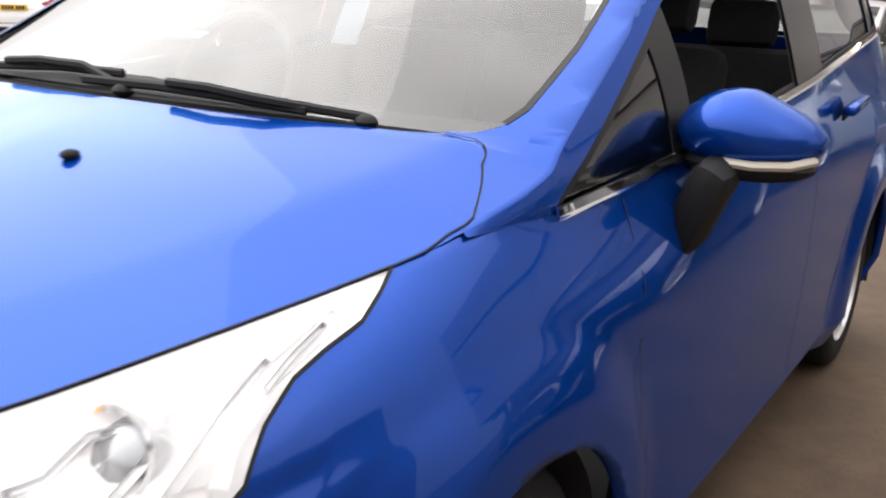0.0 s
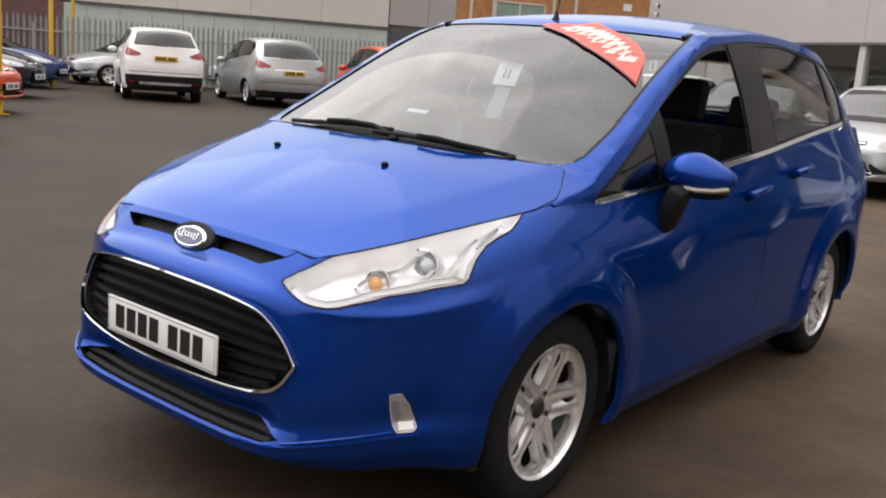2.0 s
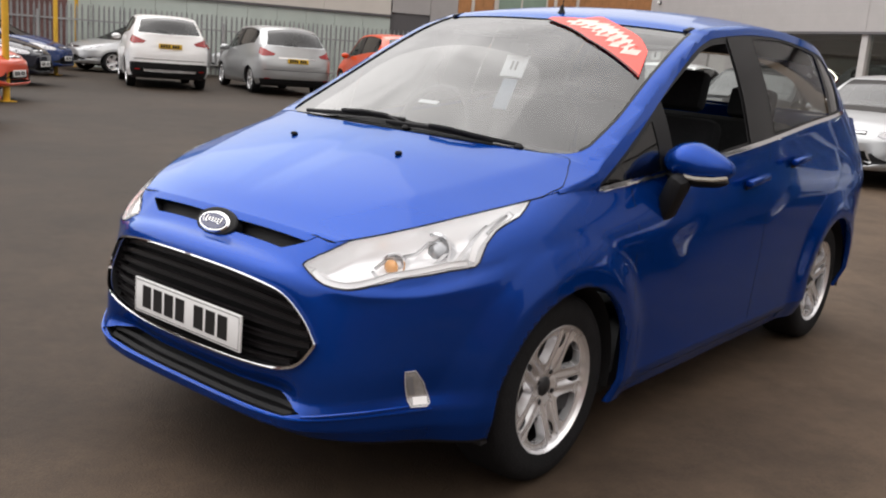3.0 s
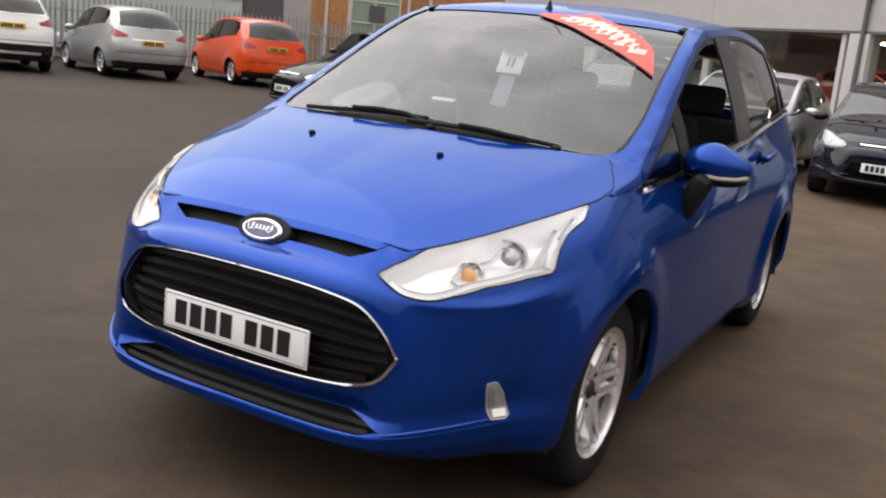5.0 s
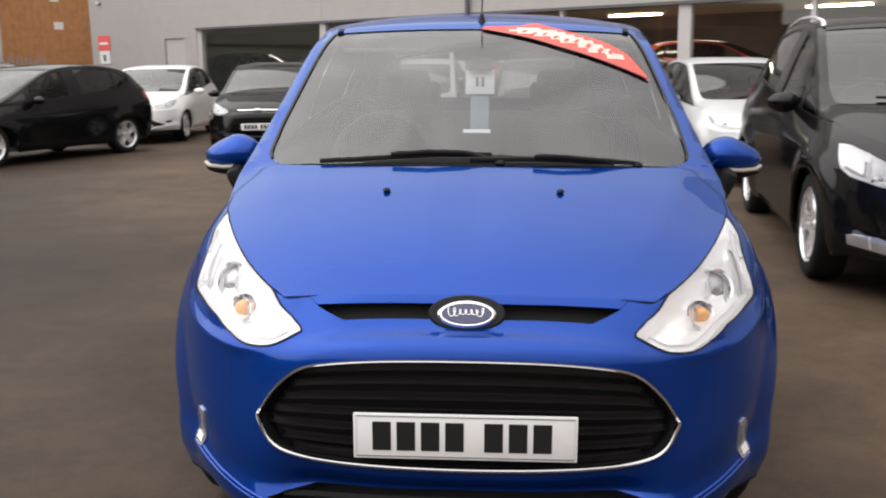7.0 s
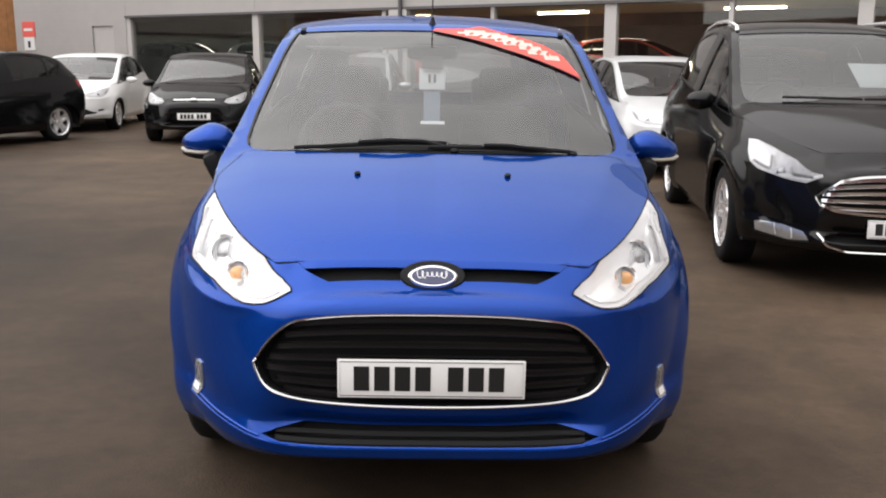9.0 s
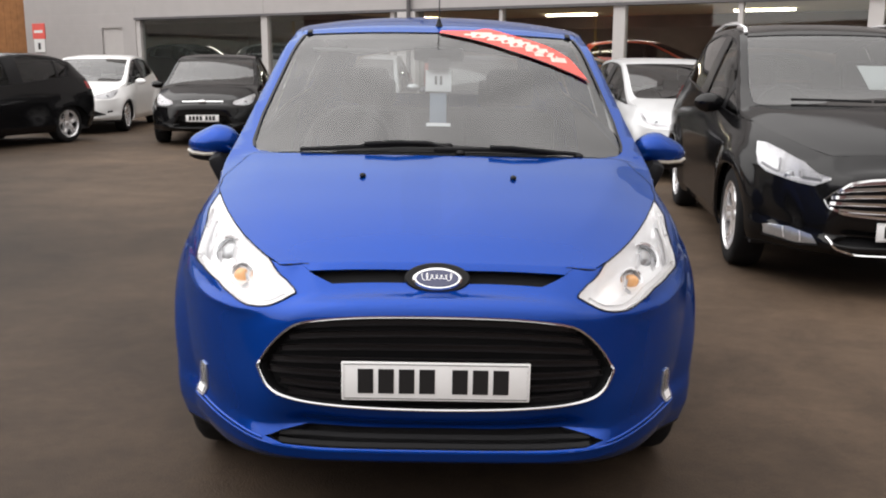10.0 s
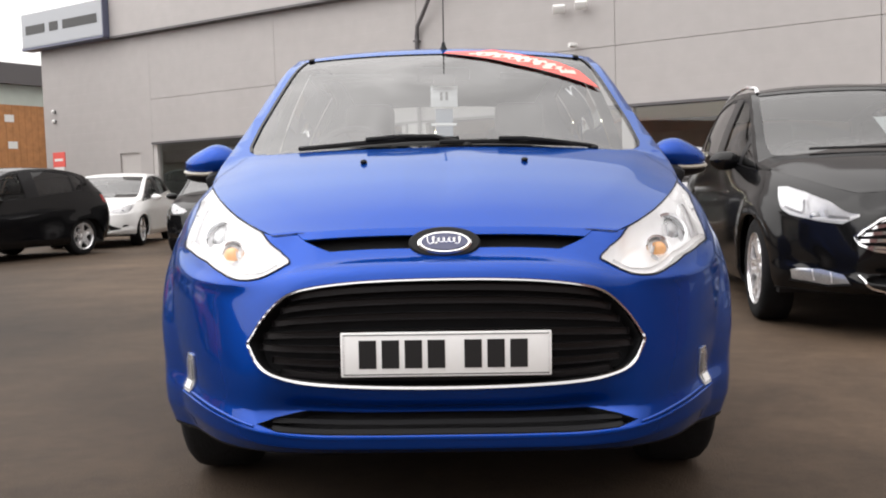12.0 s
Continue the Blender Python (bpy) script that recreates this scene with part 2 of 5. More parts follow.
def lay(bm, s, offset=0.0, warp=None, both=True, flip=False):
    """Lays a flat (u, v) mesh onto the surface s, and mirrors it to the other side."""
    for v in bm.verts:
        u, w = v.co.x, v.co.y
        co = s(u, w)
        if offset:
            co = co + normal_of(s, u, w) * offset
        v.co = co
    if flip:
        bmesh.ops.reverse_faces(bm, faces=bm.faces)
    if both:
        d = bmesh.ops.duplicate(bm, geom=bm.verts[:] + bm.edges[:] + bm.faces[:])["geom"]
        for v in d:
            if isinstance(v, bmesh.types.BMVert):
                v.co.x = -v.co.x
        bmesh.ops.reverse_faces(bm, faces=[f for f in d if isinstance(f, bmesh.types.BMFace)])
        bmesh.ops.remove_doubles(bm, verts=bm.verts, dist=0.0008)
    if warp:
        for v in bm.verts:
            v.co = warp(v.co)
    return bm


def thicken(bm, d):
    """Gives an open sheet a turned-in edge of depth d."""
    bm.normal_update()
    rim = [e for e in bm.edges if e.is_boundary]
    ex = bmesh.ops.extrude_edge_only(bm, edges=rim)["geom"]
    src = {}
    for v in ex:
        if isinstance(v, bmesh.types.BMVert):
            near = [e.other_vert(v) for e in v.link_edges if e.other_vert(v) not in ex]
            n = near[0].normal if near else v.normal
            src[v] = n.copy()
    for v, n in src.items():
        v.co = v.co - n * d
    return bm


def mirror_bm(bm):
    for v in bm.verts:
        v.co.x = -v.co.x
    bmesh.ops.reverse_faces(bm, faces=bm.faces)
    return bm


def table(xs, ys):
    """Piecewise-linear function."""
    return lambda v: float(np.interp(v, xs, ys))


from mathutils import kdtree

# ---- the body of a small tall hatchback: nose at y = 0, facing -y, x to its left ----
LINES = [
    [(0, .012, .238), (.2, .013, .238), (.36, .02, .238), (.48, .045, .238), (.594, .125, .238), (.696, .275, .236), (.782, .42, .234), (.806, .6, .234), (.805, .775, .22),
     (.814, 1.1, .19), (.82, 1.6, .19), (.82, 2.2, .19), (.82, 2.8, .19), (.82, 3.29, .2), (.8, 3.7, .24), (.7, 3.93, .26), (.4, 4, .26), (0, 4.02, .26)],
    [(0, -.026, .258), (.2, -.024, .258), (.36, -.018, .26), (.49, .004, .272), (.614, .102, .288), (.728, .258, .3), (.804, .42, .3), (.835, .6, .3), (.847, .775, .3),
     (.845, 1.1, .27), (.855, 1.6, .27), (.86, 2.2, .27), (.86, 2.8, .27), (.87, 3.29, .3), (.84, 3.7, .34), (.73, 3.95, .36), (.4, 4.04, .36), (0, 4.06, .36)],
    [(0, -.031, .286), (.2, -.029, .286), (.36, -.023, .289), (.49, -.004, .306), (.614, .094, .33), (.73, .25, .352), (.808, .42, .355), (.838, .6, .345), (.85, .775, .33),
     (.847, 1.1, .3), (.857, 1.6, .3), (.862, 2.2, .3), (.864, 2.8, .3), (.873, 3.29, .33), (.845, 3.7, .37), (.735, 3.96, .39), (.4, 4.05, .39), (0, 4.07, .39)],
    [(0, .02, .34), (.2, .022, .34), (.36, .036, .343), (.49, .016, .35), (.614, .107, .37), (.714, .254, .39), (.807, .42, .4), (.84, .6, .4), (.852, .775, .4),
     (.85, 1.1, .38), (.86, 1.6, .38), (.865, 2.2, .38), (.868, 2.8, .38), (.875, 3.29, .4), (.85, 3.7, .45), (.74, 3.97, .47), (.4, 4.06, .47), (0, 4.08, .47)],
    [(0, -.014, .41), (.2, -.01, .413), (.36, .004, .422), (.49, .018, .445), (.614, .108, .465), (.721, .246, .49), (.812, .42, .52), (.843, .6, .54), (.855, .775, .55),
     (.858, 1.1, .53), (.868, 1.6, .53), (.872, 2.2, .53), (.875, 2.8, .54), (.878, 3.29, .55), (.855, 3.7, .58), (.75, 3.98, .6), (.4, 4.06, .6), (0, 4.08, .6)],
    [(0, -.026, .682), (.2, -.02, .677), (.36, 0, .66), (.47, .043, .632), (.594, .12, .63), (.706, .24, .645), (.802, .42, .665), (.842, .6, .68), (.853, .775, .69),
     (.86, 1.1, .68), (.872, 1.6, .68), (.874, 2.2, .68), (.876, 2.8, .69), (.878, 3.29, .7), (.86, 3.7, .72), (.75, 3.98, .73), (.4, 4.06, .73), (0, 4.08, .73)],
    [(0, .052, .738), (.2, .055, .736), (.36, .055, .722), (.47, .068, .692), (.592, .135, .685), (.7, .27, .705), (.772, .42, .745), (.821, .6, .79), (.841, .775, .8),
     (.858, 1.1, .8), (.868, 1.6, .81), (.87, 2.2, .83), (.87, 2.8, .86), (.868, 3.29, .88), (.85, 3.7, .88), (.745, 3.96, .88), (.4, 4.03, .88), (0, 4.05, .88)],
    [(0, .1, .803), (.2, .105, .8007), (.36, .116, .7936), (.45, .125, .787), (.56, .26, .825), (.652, .43, .87), (.728, .628, .912), (.757, .76, .935), (.785, .9, .936),
     (.803, 1.1, .946), (.835, 1.6, .995), (.842, 2.2, 1.055), (.828, 2.8, 1.125), (.8, 3.29, 1.165), (.755, 3.62, 1.155), (.7, 3.85, 1.14), (.4, 3.97, 1.13), (0, 4, 1.13)],
]
# rows of the bonnet, windscreen, roof and rear window: centre (y, z), edge (x, y, z)
ROWS_TOP = [(.1, .803, .45, .125, .787), (.2, .862, .56, .26, .825), (.33, .915, .652, .43, .87), (.48, .963, .728, .628, .912), (.62, 1.003, .758, .76, .94),
            (.775, 1.04, .778, .93, .985), (.835, 1.058, .767, 1.01, 1.029), (1.1, 1.185, .738, 1.22, 1.142), (1.4, 1.335, .7, 1.5, 1.302), (1.62, 1.434, .674, 1.72, 1.414),
            (1.76, 1.488, .655, 1.87, 1.469), (1.9, 1.53, .65, 1.98, 1.497), (2.3, 1.577, .64, 2.35, 1.532), (2.8, 1.59, .635, 2.82, 1.535), (3.3, 1.565, .63, 3.25, 1.503),
            (3.62, 1.506, .61, 3.5, 1.446), (3.8, 1.43, .6, 3.62, 1.384), (3.93, 1.22, .65, 3.8, 1.22), (4, 1.13, .7, 3.85, 1.14)]
HULL = Sheet(LINES)
TOPLINES = Sheet([[(0, r[0], r[1]) for r in ROWS_TOP], [(r[2], r[3], r[4]) for r in ROWS_TOP]], mirror=False)
BELT_Y = (.76, .90, .98, 1.2, 1.6, 2.2, 2.8, 3.29, 3.5, 3.62, 3.85)
BELT_X = table(BELT_Y, (.765, .785, .792, .812, .835, .842, .828, .80, .775, .755, .70))
BELT_Z = table(BELT_Y, (.935, .936, .939, .956, .995, 1.055, 1.125, 1.165, 1.16, 1.155, 1.14))


def hull(u, v):
    w = v if v < 1 else 1 + 2 * (v - 1) if v < 2 else v + 1
    if 0 < w < 3 and u < 8:
        # the chin is folded sharply along its lines; the fold fades out behind the wheel
        q, i = HULL.at(u, w), int(w)
        p = q.lerp(HULL.at(u, i).lerp(HULL.at(u, i + 1), w - i), min(1, max(0, (7.5 - u) / 2)))
    else:
        p = HULL.at(u, w)
    if v > 5 and 2 < u < 3:
        # straight along the bonnet's front edge
        p += Vector((0, .0078, .0028)) * (4 * (u - 2) * (3 - u) * (v - 5))
    if 5 < v < 6 and 2.6 < u < 8.2:
        # the lamp and the top of the wing bulge out above the bumper
        k = .020 * math.sin(math.pi * (v - 5)) * math.sin(math.pi * (u - 2.6) / 5.6) ** 2
        p += Vector((.45, -.25, .85)) * k
    return p


def top(u, s):
    """u: row, s: 0 at the middle to 1 at the edge."""
    iu, wu = cr_weights(max(0, min(u, TOPLINES.nu - 1)), TOPLINES.nu)
    c, e = (Vector(wu @ TOPLINES.p[k, iu:iu + 4]) for k in (1, 2))
    a, g = abs(s), abs(s) ** 2.4
    if .4 < u < 5.9:
        fold = .675 + .03 * u
        k = .40 * (a / fold) ** 2 if a < fold else .40 + .60 * (a - fold) / (1 - fold)
        g += (k - g) * min(1, (u - .4) / 1.2, (5.9 - u) / .5)
    z = c.z + (e.z - c.z) * g
    if .6 < u < 5.0 and a < 1 / 6:
        z -= .005 * (1 - a * 6) * math.sin(math.pi * (u - .6) / 4.4)
    return Vector((e.x * s, c.y + (e.y - c.y) * s * s, z))


def side(u, c):
    """The greenhouse's side; c: 0 at the belt to 1 at the roof rail."""
    e = top(u, 1)
    b = Vector((BELT_X(e.y), e.y, BELT_Z(e.y)))
    p = b.lerp(e, c)
    p.x += 0.016 * math.sin(math.pi * c) * min(1, (e.z - b.z) / 0.3)
    return p


# outlines in (u, v) of the panels above
HEADLAMP = [(2.31, 5.15), (2.3, 5.07), (2.68, 4.96), (3.05, 4.83), (3.28, 4.81), (3.55, 4.86), (3.95, 5.04), (4.45, 5.15), (5.17, 5.15), (5.67, 5.1), (5.73, 5.15), (5.69, 5.39), (5.745, 5.56), (5.89, 5.64), (6.09, 5.71), (6.13, 5.85), (6.13, 6.02), (3.35, 6.02), (3.22, 5.95), (2.63, 5.55), (2.36, 5.25)]


def rounded(pts, times=2):
    """The open run of points with its corners cut round."""
    for _ in range(times):
        out = [pts[0]]
        for (a, b), (c, d) in zip(pts, pts[1:]):
            out += [(a * .75 + c * .25, b * .75 + d * .25), (a * .25 + c * .75, b * .25 + d * .75)]
        pts = out + [pts[-1]]
    return pts


GRILLE = rounded([(-.01, 3.02), (1.6, 3.02), (2.3, 3.03), (2.8, 3.10), (3.08, 3.37)]) + rounded([(3.10, 3.41), (2.84, 3.71), (2.3, 3.94), (1.7, 3.99), (-.01, 3.99)])
SLOT = [(-.01, 5.22), (1.55, 5.24), (2.0, 5.70), (2.25, 5.995), (-.01, 5.995)]
LOW_GRILLE = [(-.01, 1.56), (2.5, 1.56), (2.92, 1.68), (2.55, 1.88), (2.0, 2.01), (-.01, 2.02)]
FOG = [(4.631, 2.859), (4.642, 2.595), (4.708, 1.848), (4.752, 1.64), (4.972, 1.606), (5.038, 1.732), (5.016, 2.077), (4.928, 2.538), (4.796, 2.859)]


def below_rail(u, w):
    """The place c on the greenhouse's side that lies w metres below the roof rail."""
    h = (top(u, 1) - side(u, 0)).length
    return max(.05, 1 - w / h)


PILLAR = [(u, below_rail(u, w)) for u, w in ((9.0, .030), (8.5, .034), (8.0, .038), (7.6, .041), (7.2, .044), (6.8, .046), (6.5, .047), (6.2, .047), (5.9, .046), (5.6, .044), (5.4, .042))]
DAYLIGHT = [(5.10, .03), (14.4, .03), (14.62, .6), (14.25, .86), (12.6, .925), (9.6, .94)] + PILLAR
FRONT_QUARTER = [(5.40, .10), (7.42, .06)] + [(u, below_rail(u, .062)) for u in (7.42, 7.1, 6.8, 6.5, 6.2, 5.95)]
FRONT_WINDOW = [(7.72, .06), (11.25, .06), (11.25, .88), (9.6, .90), (7.72, .86)]
B_PILLAR = [(11.3, .04), (11.93, .04), (11.93, .92), (11.3, .92)]
REAR_WINDOW = [(12.0, .06), (13.72, .06), (13.78, .84), (12.7, .90), (12.0, .89)]
REAR_QUARTER = [(13.86, .07), (14.32, .10), (14.55, .62), (14.2, .82), (13.9, .84)]
SCREEN_OUT = [(5.80, -.01), (5.84, .5), (5.86, .805), (5.91, .85), (6.05, .885), (6.3, .908), (7, .928), (8.5, .932), (10.05, .925), (10.05, -.01)]
REAR_SCREEN = [(15.25, -.01), (15.25, .84), (17.75, .90), (17.75, -.01)]
TAIL_LAMP = [(14.2, 5.35), (14.9, 5.14), (15.6, 5.22), (15.72, 5.42), (15.0, 5.74), (14.3, 5.82)]
HUB_F, HUB_R, HUB_Z, ARCH = .775, 3.29, .31, .350


def cut_where(bm, f):
    """Cuts away the part of a flat mesh where f(x, y) is below zero, along a smooth line."""
    val = {v: f(v.co.x, v.co.y) for v in bm.verts}
    fresh = set()
    for e in bm.edges[:]:
        a, b = e.verts
        if val[a] * val[b] < 0:
            lo, hi = 0.0, 1.0
            for _ in range(18):
                mid = (lo + hi) / 2
                q = a.co.lerp(b.co, mid)
                if f(q.x, q.y) * val[a] > 0:
                    lo = mid
                else:
                    hi = mid
            v = bmesh.utils.edge_split(e, a, min(max((lo + hi) / 2, .002), .998))[1]
            fresh.add(v)
            val[v] = 0
    for face in bm.faces[:]:
        c = [v for v in face.verts if v in fresh]
        if len(c) == 2 and not any(c[1] in e.verts for e in c[0].link_edges):
            bmesh.utils.face_split(face, c[0], c[1])
    gone = [face for face in bm.faces if sum(val[v] for v in face.verts) < 0]
    bmesh.ops.delete(bm, geom=gone, context="FACES")


def arch_cuts(bm):
    """The round wheel openings, cut out of a flat (u, v) panel."""
    us = [v.co.x for v in bm.verts]
    for y0 in (HUB_F, HUB_R):
        if max(us) < (5 if y0 == HUB_F else 11.5) or min(us) > (10 if y0 == HUB_F else 15.5):
            continue

        def f(u, v):
            if not (5 if y0 == HUB_F else 11.5) < u < (10 if y0 == HUB_F else 15.5):
                return 1.0
            p = hull(u, v)
            return math.hypot(p.y - y0, p.z - HUB_Z) - ARCH if p.x > .55 else 1.0
        cut_where(bm, f)


def flare(bm, y0):
    """Swells the body a little towards the edge of a wheel opening."""
    for v in bm.verts:
        if abs(v.co.x) > .55:
            d = math.hypot(v.co.y - y0, v.co.z - HUB_Z) - ARCH
            if -.003 <= d < .15:
                v.co.x += math.copysign(.026 * min(1, (.15 - d) / .09), v.co.x)


def arch_flange(bm):
    """A slight flare and a turned-in edge round the wheel openings."""
    for y0 in (HUB_F, HUB_R):
        def d(v):
            return math.hypot(v.co.y - y0, v.co.z - HUB_Z)
        rim = [e for e in bm.edges if e.is_boundary and all(abs(v.co.x) > .5 and abs(d(v) - ARCH) < .002 for v in e.verts)]
        flare(bm, y0)
        if rim:
            for v in bmesh.ops.extrude_edge_only(bm, edges=rim)["geom"]:
                if isinstance(v, bmesh.types.BMVert):
                    v.co.x -= math.copysign(.022, v.co.x)


def curve_on(s, pts, n=6):
    """Points along straight (u, v) runs."""
    out = []
    for (a, b), (c, d) in zip(pts, pts[1:]):
        out += [s(a + (c - a) * i / n, b + (d - b) * i / n) for i in range(n)]
    return out + [s(*pts[-1])]


def strip(s, pts, width, offset=0.001, n=6, warp=None):
    """A narrow band laid on a surface along (u, v) runs."""
    bm = bmesh.new()
    uv = []
    for (a, b), (c, d) in zip(pts, pts[1:]):
        uv += [(a + (c - a) * i / n, b + (d - b) * i / n) for i in range(n)]
    uv.append(pts[-1])
    co = [s(*p) for p in uv]
    prev = None
    for i, p in enumerate(uv):
        d = (co[min(i + 1, len(co) - 1)] - co[max(i - 1, 0)]).normalized()
        nrm = normal_of(s, *p)
        w = d.cross(nrm).normalized() * width / 2
        row = [bm.verts.new(warp(q) if warp else q) for q in (co[i] + w + nrm * offset, co[i] - w + nrm * offset)]
        if prev:
            bm.faces.new((prev[0], prev[1], row[1], row[0]))
        prev = row
    return bm


def alloy(rim_r, n, m, spokes=5, twin=False):
    """The face of an alloy wheel: broad spokes with a groove, and round-cornered windows."""
    bm = bmesh.new()
    step = 2 * math.pi / spokes
    g = [[bm.verts.new((step * spokes * i / n, .15 + .85 * j / m, 0)) for j in range(m + 1)] for i in range(n + 1)]
    for i in range(n):
        for j in range(m):
            bm.faces.new((g[i][j], g[i + 1][j], g[i + 1][j + 1], g[i][j + 1]))

    def off(a):
        return (a + step / 2) % step - step / 2

    def window(a, p):
        w = step * (.13 + .22 * (p - .40) / .5)
        gap = (abs(off(a)) / max(w, .02)) ** 2.6 + (abs(p - .655) / .225) ** 2.6 - 1
        slit = (abs(off(a + step / 2)) / (step * .05)) ** 2 + (abs(p - .74) / .13) ** 2 - 1
        return min(gap, slit) if twin else gap
    cut_where(bm, window)
    for v in bm.verts:
        a, p = v.co.x, v.co.y
        x = -.012 - .028 * (1 - (p - .15) / .85) ** 2 * (1 if p > .3 else .9)
        d = abs(off(a + step / 2)) * p
        if .3 < p < .93:
            x -= .011 * math.exp(-(d / .045) ** 2) * math.sin(math.pi * (p - .3) / .63) ** .5
        x += .006 * math.exp(-((p - .97) / .03) ** 2) - .004 * math.exp(-((d - .16) / .06) ** 2)
        v.co = (x, rim_r * p * math.sin(a), rim_r * p * math.cos(a))
    bmesh.ops.remove_doubles(bm, verts=bm.verts, dist=.0004)
    bmesh.ops.recalc_face_normals(bm, faces=bm.faces)
    if sum(f.normal.x for f in bm.faces) < 0:
        bmesh.ops.reverse_faces(bm, faces=bm.faces)
    thicken(bm, .028)
    return bm


ALLOYS = {}


def wheel(parent, x, y, z, r, rim_r, sign, fine, spokes=5):
    """A wheel with its tyre, rim and hub cap; sign: the way it faces."""
    n = 48 if fine else 24
    at = Matrix.Translation((x, y, z)) @ Matrix.Diagonal((sign, 1, 1, 1)) @ pose(0, 0, 0, 17 if y < 2 else 41)
    disc = part("wheel", lathe([(0.001, -.055), (rim_r * .62, -.055), (rim_r * .64, -.11), (rim_r * .3, -.12), (.001, -.12)], n), DARK_METAL, parent, at=at)
    w = .095
    part("tyre", lathe([(rim_r * 1.005, -.03), (rim_r * 1.02, .002), (rim_r + (r - rim_r) * .45, .012), (r - .022, .004), (r - .006, -.012), (r, -.035), (r, -w), (r, -.165), (r - .012, -.19), (rim_r, -.2)], n), RUBBER, disc)
    part("rim", lathe([(rim_r * .965, -.009), (rim_r * .985, -.004), (rim_r * 1.02, .004), (rim_r * 1.03, -.004), (rim_r * .985, -.02), (rim_r * .95, -.035)], n), ALLOY, disc, "silver alloy rim")
    part("barrel", lathe([(rim_r * .95, -.034), (rim_r * .93, -.05), (rim_r * .92, -.17)], n), DARK_METAL, disc)
    key = (round(rim_r, 3), fine, spokes)
    if key not in ALLOYS:
        ALLOYS[key] = part("spokes", alloy(rim_r, 200 if fine else 60, 30 if fine else 12, spokes, fine), ALLOY, disc, "silver alloy face with grooved spokes").data
    else:
        ob = new("spokes", ALLOYS[key])
        ob.parent = disc
    part("hub_cap", lathe([(.001, -.026), (rim_r * .11, -.028), (rim_r * .15, -.034), (rim_r * .17, -.05)], 20), ALLOY if not fine else DARK_METAL, disc)
    if fine:
        for k in range(4):
            a = math.pi / 4 + k * math.pi / 2
            part("wheel_nut", ball(.006, .010, .010, (-.033, .052 * math.sin(a), .052 * math.cos(a)), 8), DARK_METAL, disc)
    return disc


def number_plate(parent, material, at, bars=((0, 4), (4.6, 3))):
    """A plate of 0.52 by 0.111 m with dark bars for its characters."""
    p = part("number_plate", box_bm(-.26, .26, -.004, .004, -.0555, .0555, .003), material, parent, "white number plate with dark bars" if material is PLATE_W else "yellow number plate", at=at)
    first = None
    for a, k in bars:
        for i in range(int(k)):
            m4 = Matrix.Translation((-.215 + (a + i) * .0565, 0, 0))
            if first is None:
                first = part("bar", box_bm(0, .043, -.0055, -.004, -.034, .036), INK, p, smooth=False, at=m4)
            else:
                ob = new("bar", first.data)
                ob.parent, ob.matrix_basis = p, m4
    part("border", tube([(-.253, -.0045, -.049), (.253, -.0045, -.049), (.253, -.0045, .049), (-.253, -.0045, .049)], .0012, 4, True), INK, p)
    return p


def deck(s, u):
    return top(u, s)


def swap(poly):
    return [(b, a) for a, b in poly]


BONNET = [(-.01, -.01), (1.02, -.01), (1.02, 3.0), (1.0, 3.5), (.99, 3.9), (.99, 4.1), (.985, 4.22), (.953, 4.50), (.904, 4.92), (.877, 5.50), (.862, 5.68), (.80, 5.76), (.66, 5.42), (.54, 5.16), (.40, 5.06), (-.01, 5.0)]
SCUTTLE = [(-.01, 5.0), (.40, 5.06), (.54, 5.16), (.66, 5.42), (.80, 5.76), (.805, 5.86), (.5, 5.84), (-.01, 5.80)]


def edge_distance(u, v, a, b):
    """About how many metres (u, v) lies from the edge a-b of a lamp."""
    k = np.array((.135, .105))
    p, a, b = np.array((u, v)) * k, np.array(a) * k, np.array(b) * k
    t = np.clip(np.dot(p - a, b - a) / max(np.dot(b - a, b - a), 1e-9), 0, 1)
    return float(np.linalg.norm(p - a - t * (b - a)))


LAMP_BACK = Vector((-.016, .017, -.003))


def arch_liner(y0, r, x1=.852):
    bm = bmesh.new()
    prev = None
    for i in range(25):
        a = radians(-88 + 190 * i / 24)
        c, s = r * math.cos(a), r * math.sin(a)
        row = [bm.verts.new((x, y0 + s * k, HUB_Z + c * k)) for x, k in ((x1, 1.004), (.80, 1.004), (.56, 1.0), (.56, .12))]
        if prev:
            for j in range(3):
                bm.faces.new((prev[j], prev[j + 1], row[j + 1], row[j]))
        prev = row
    return bm


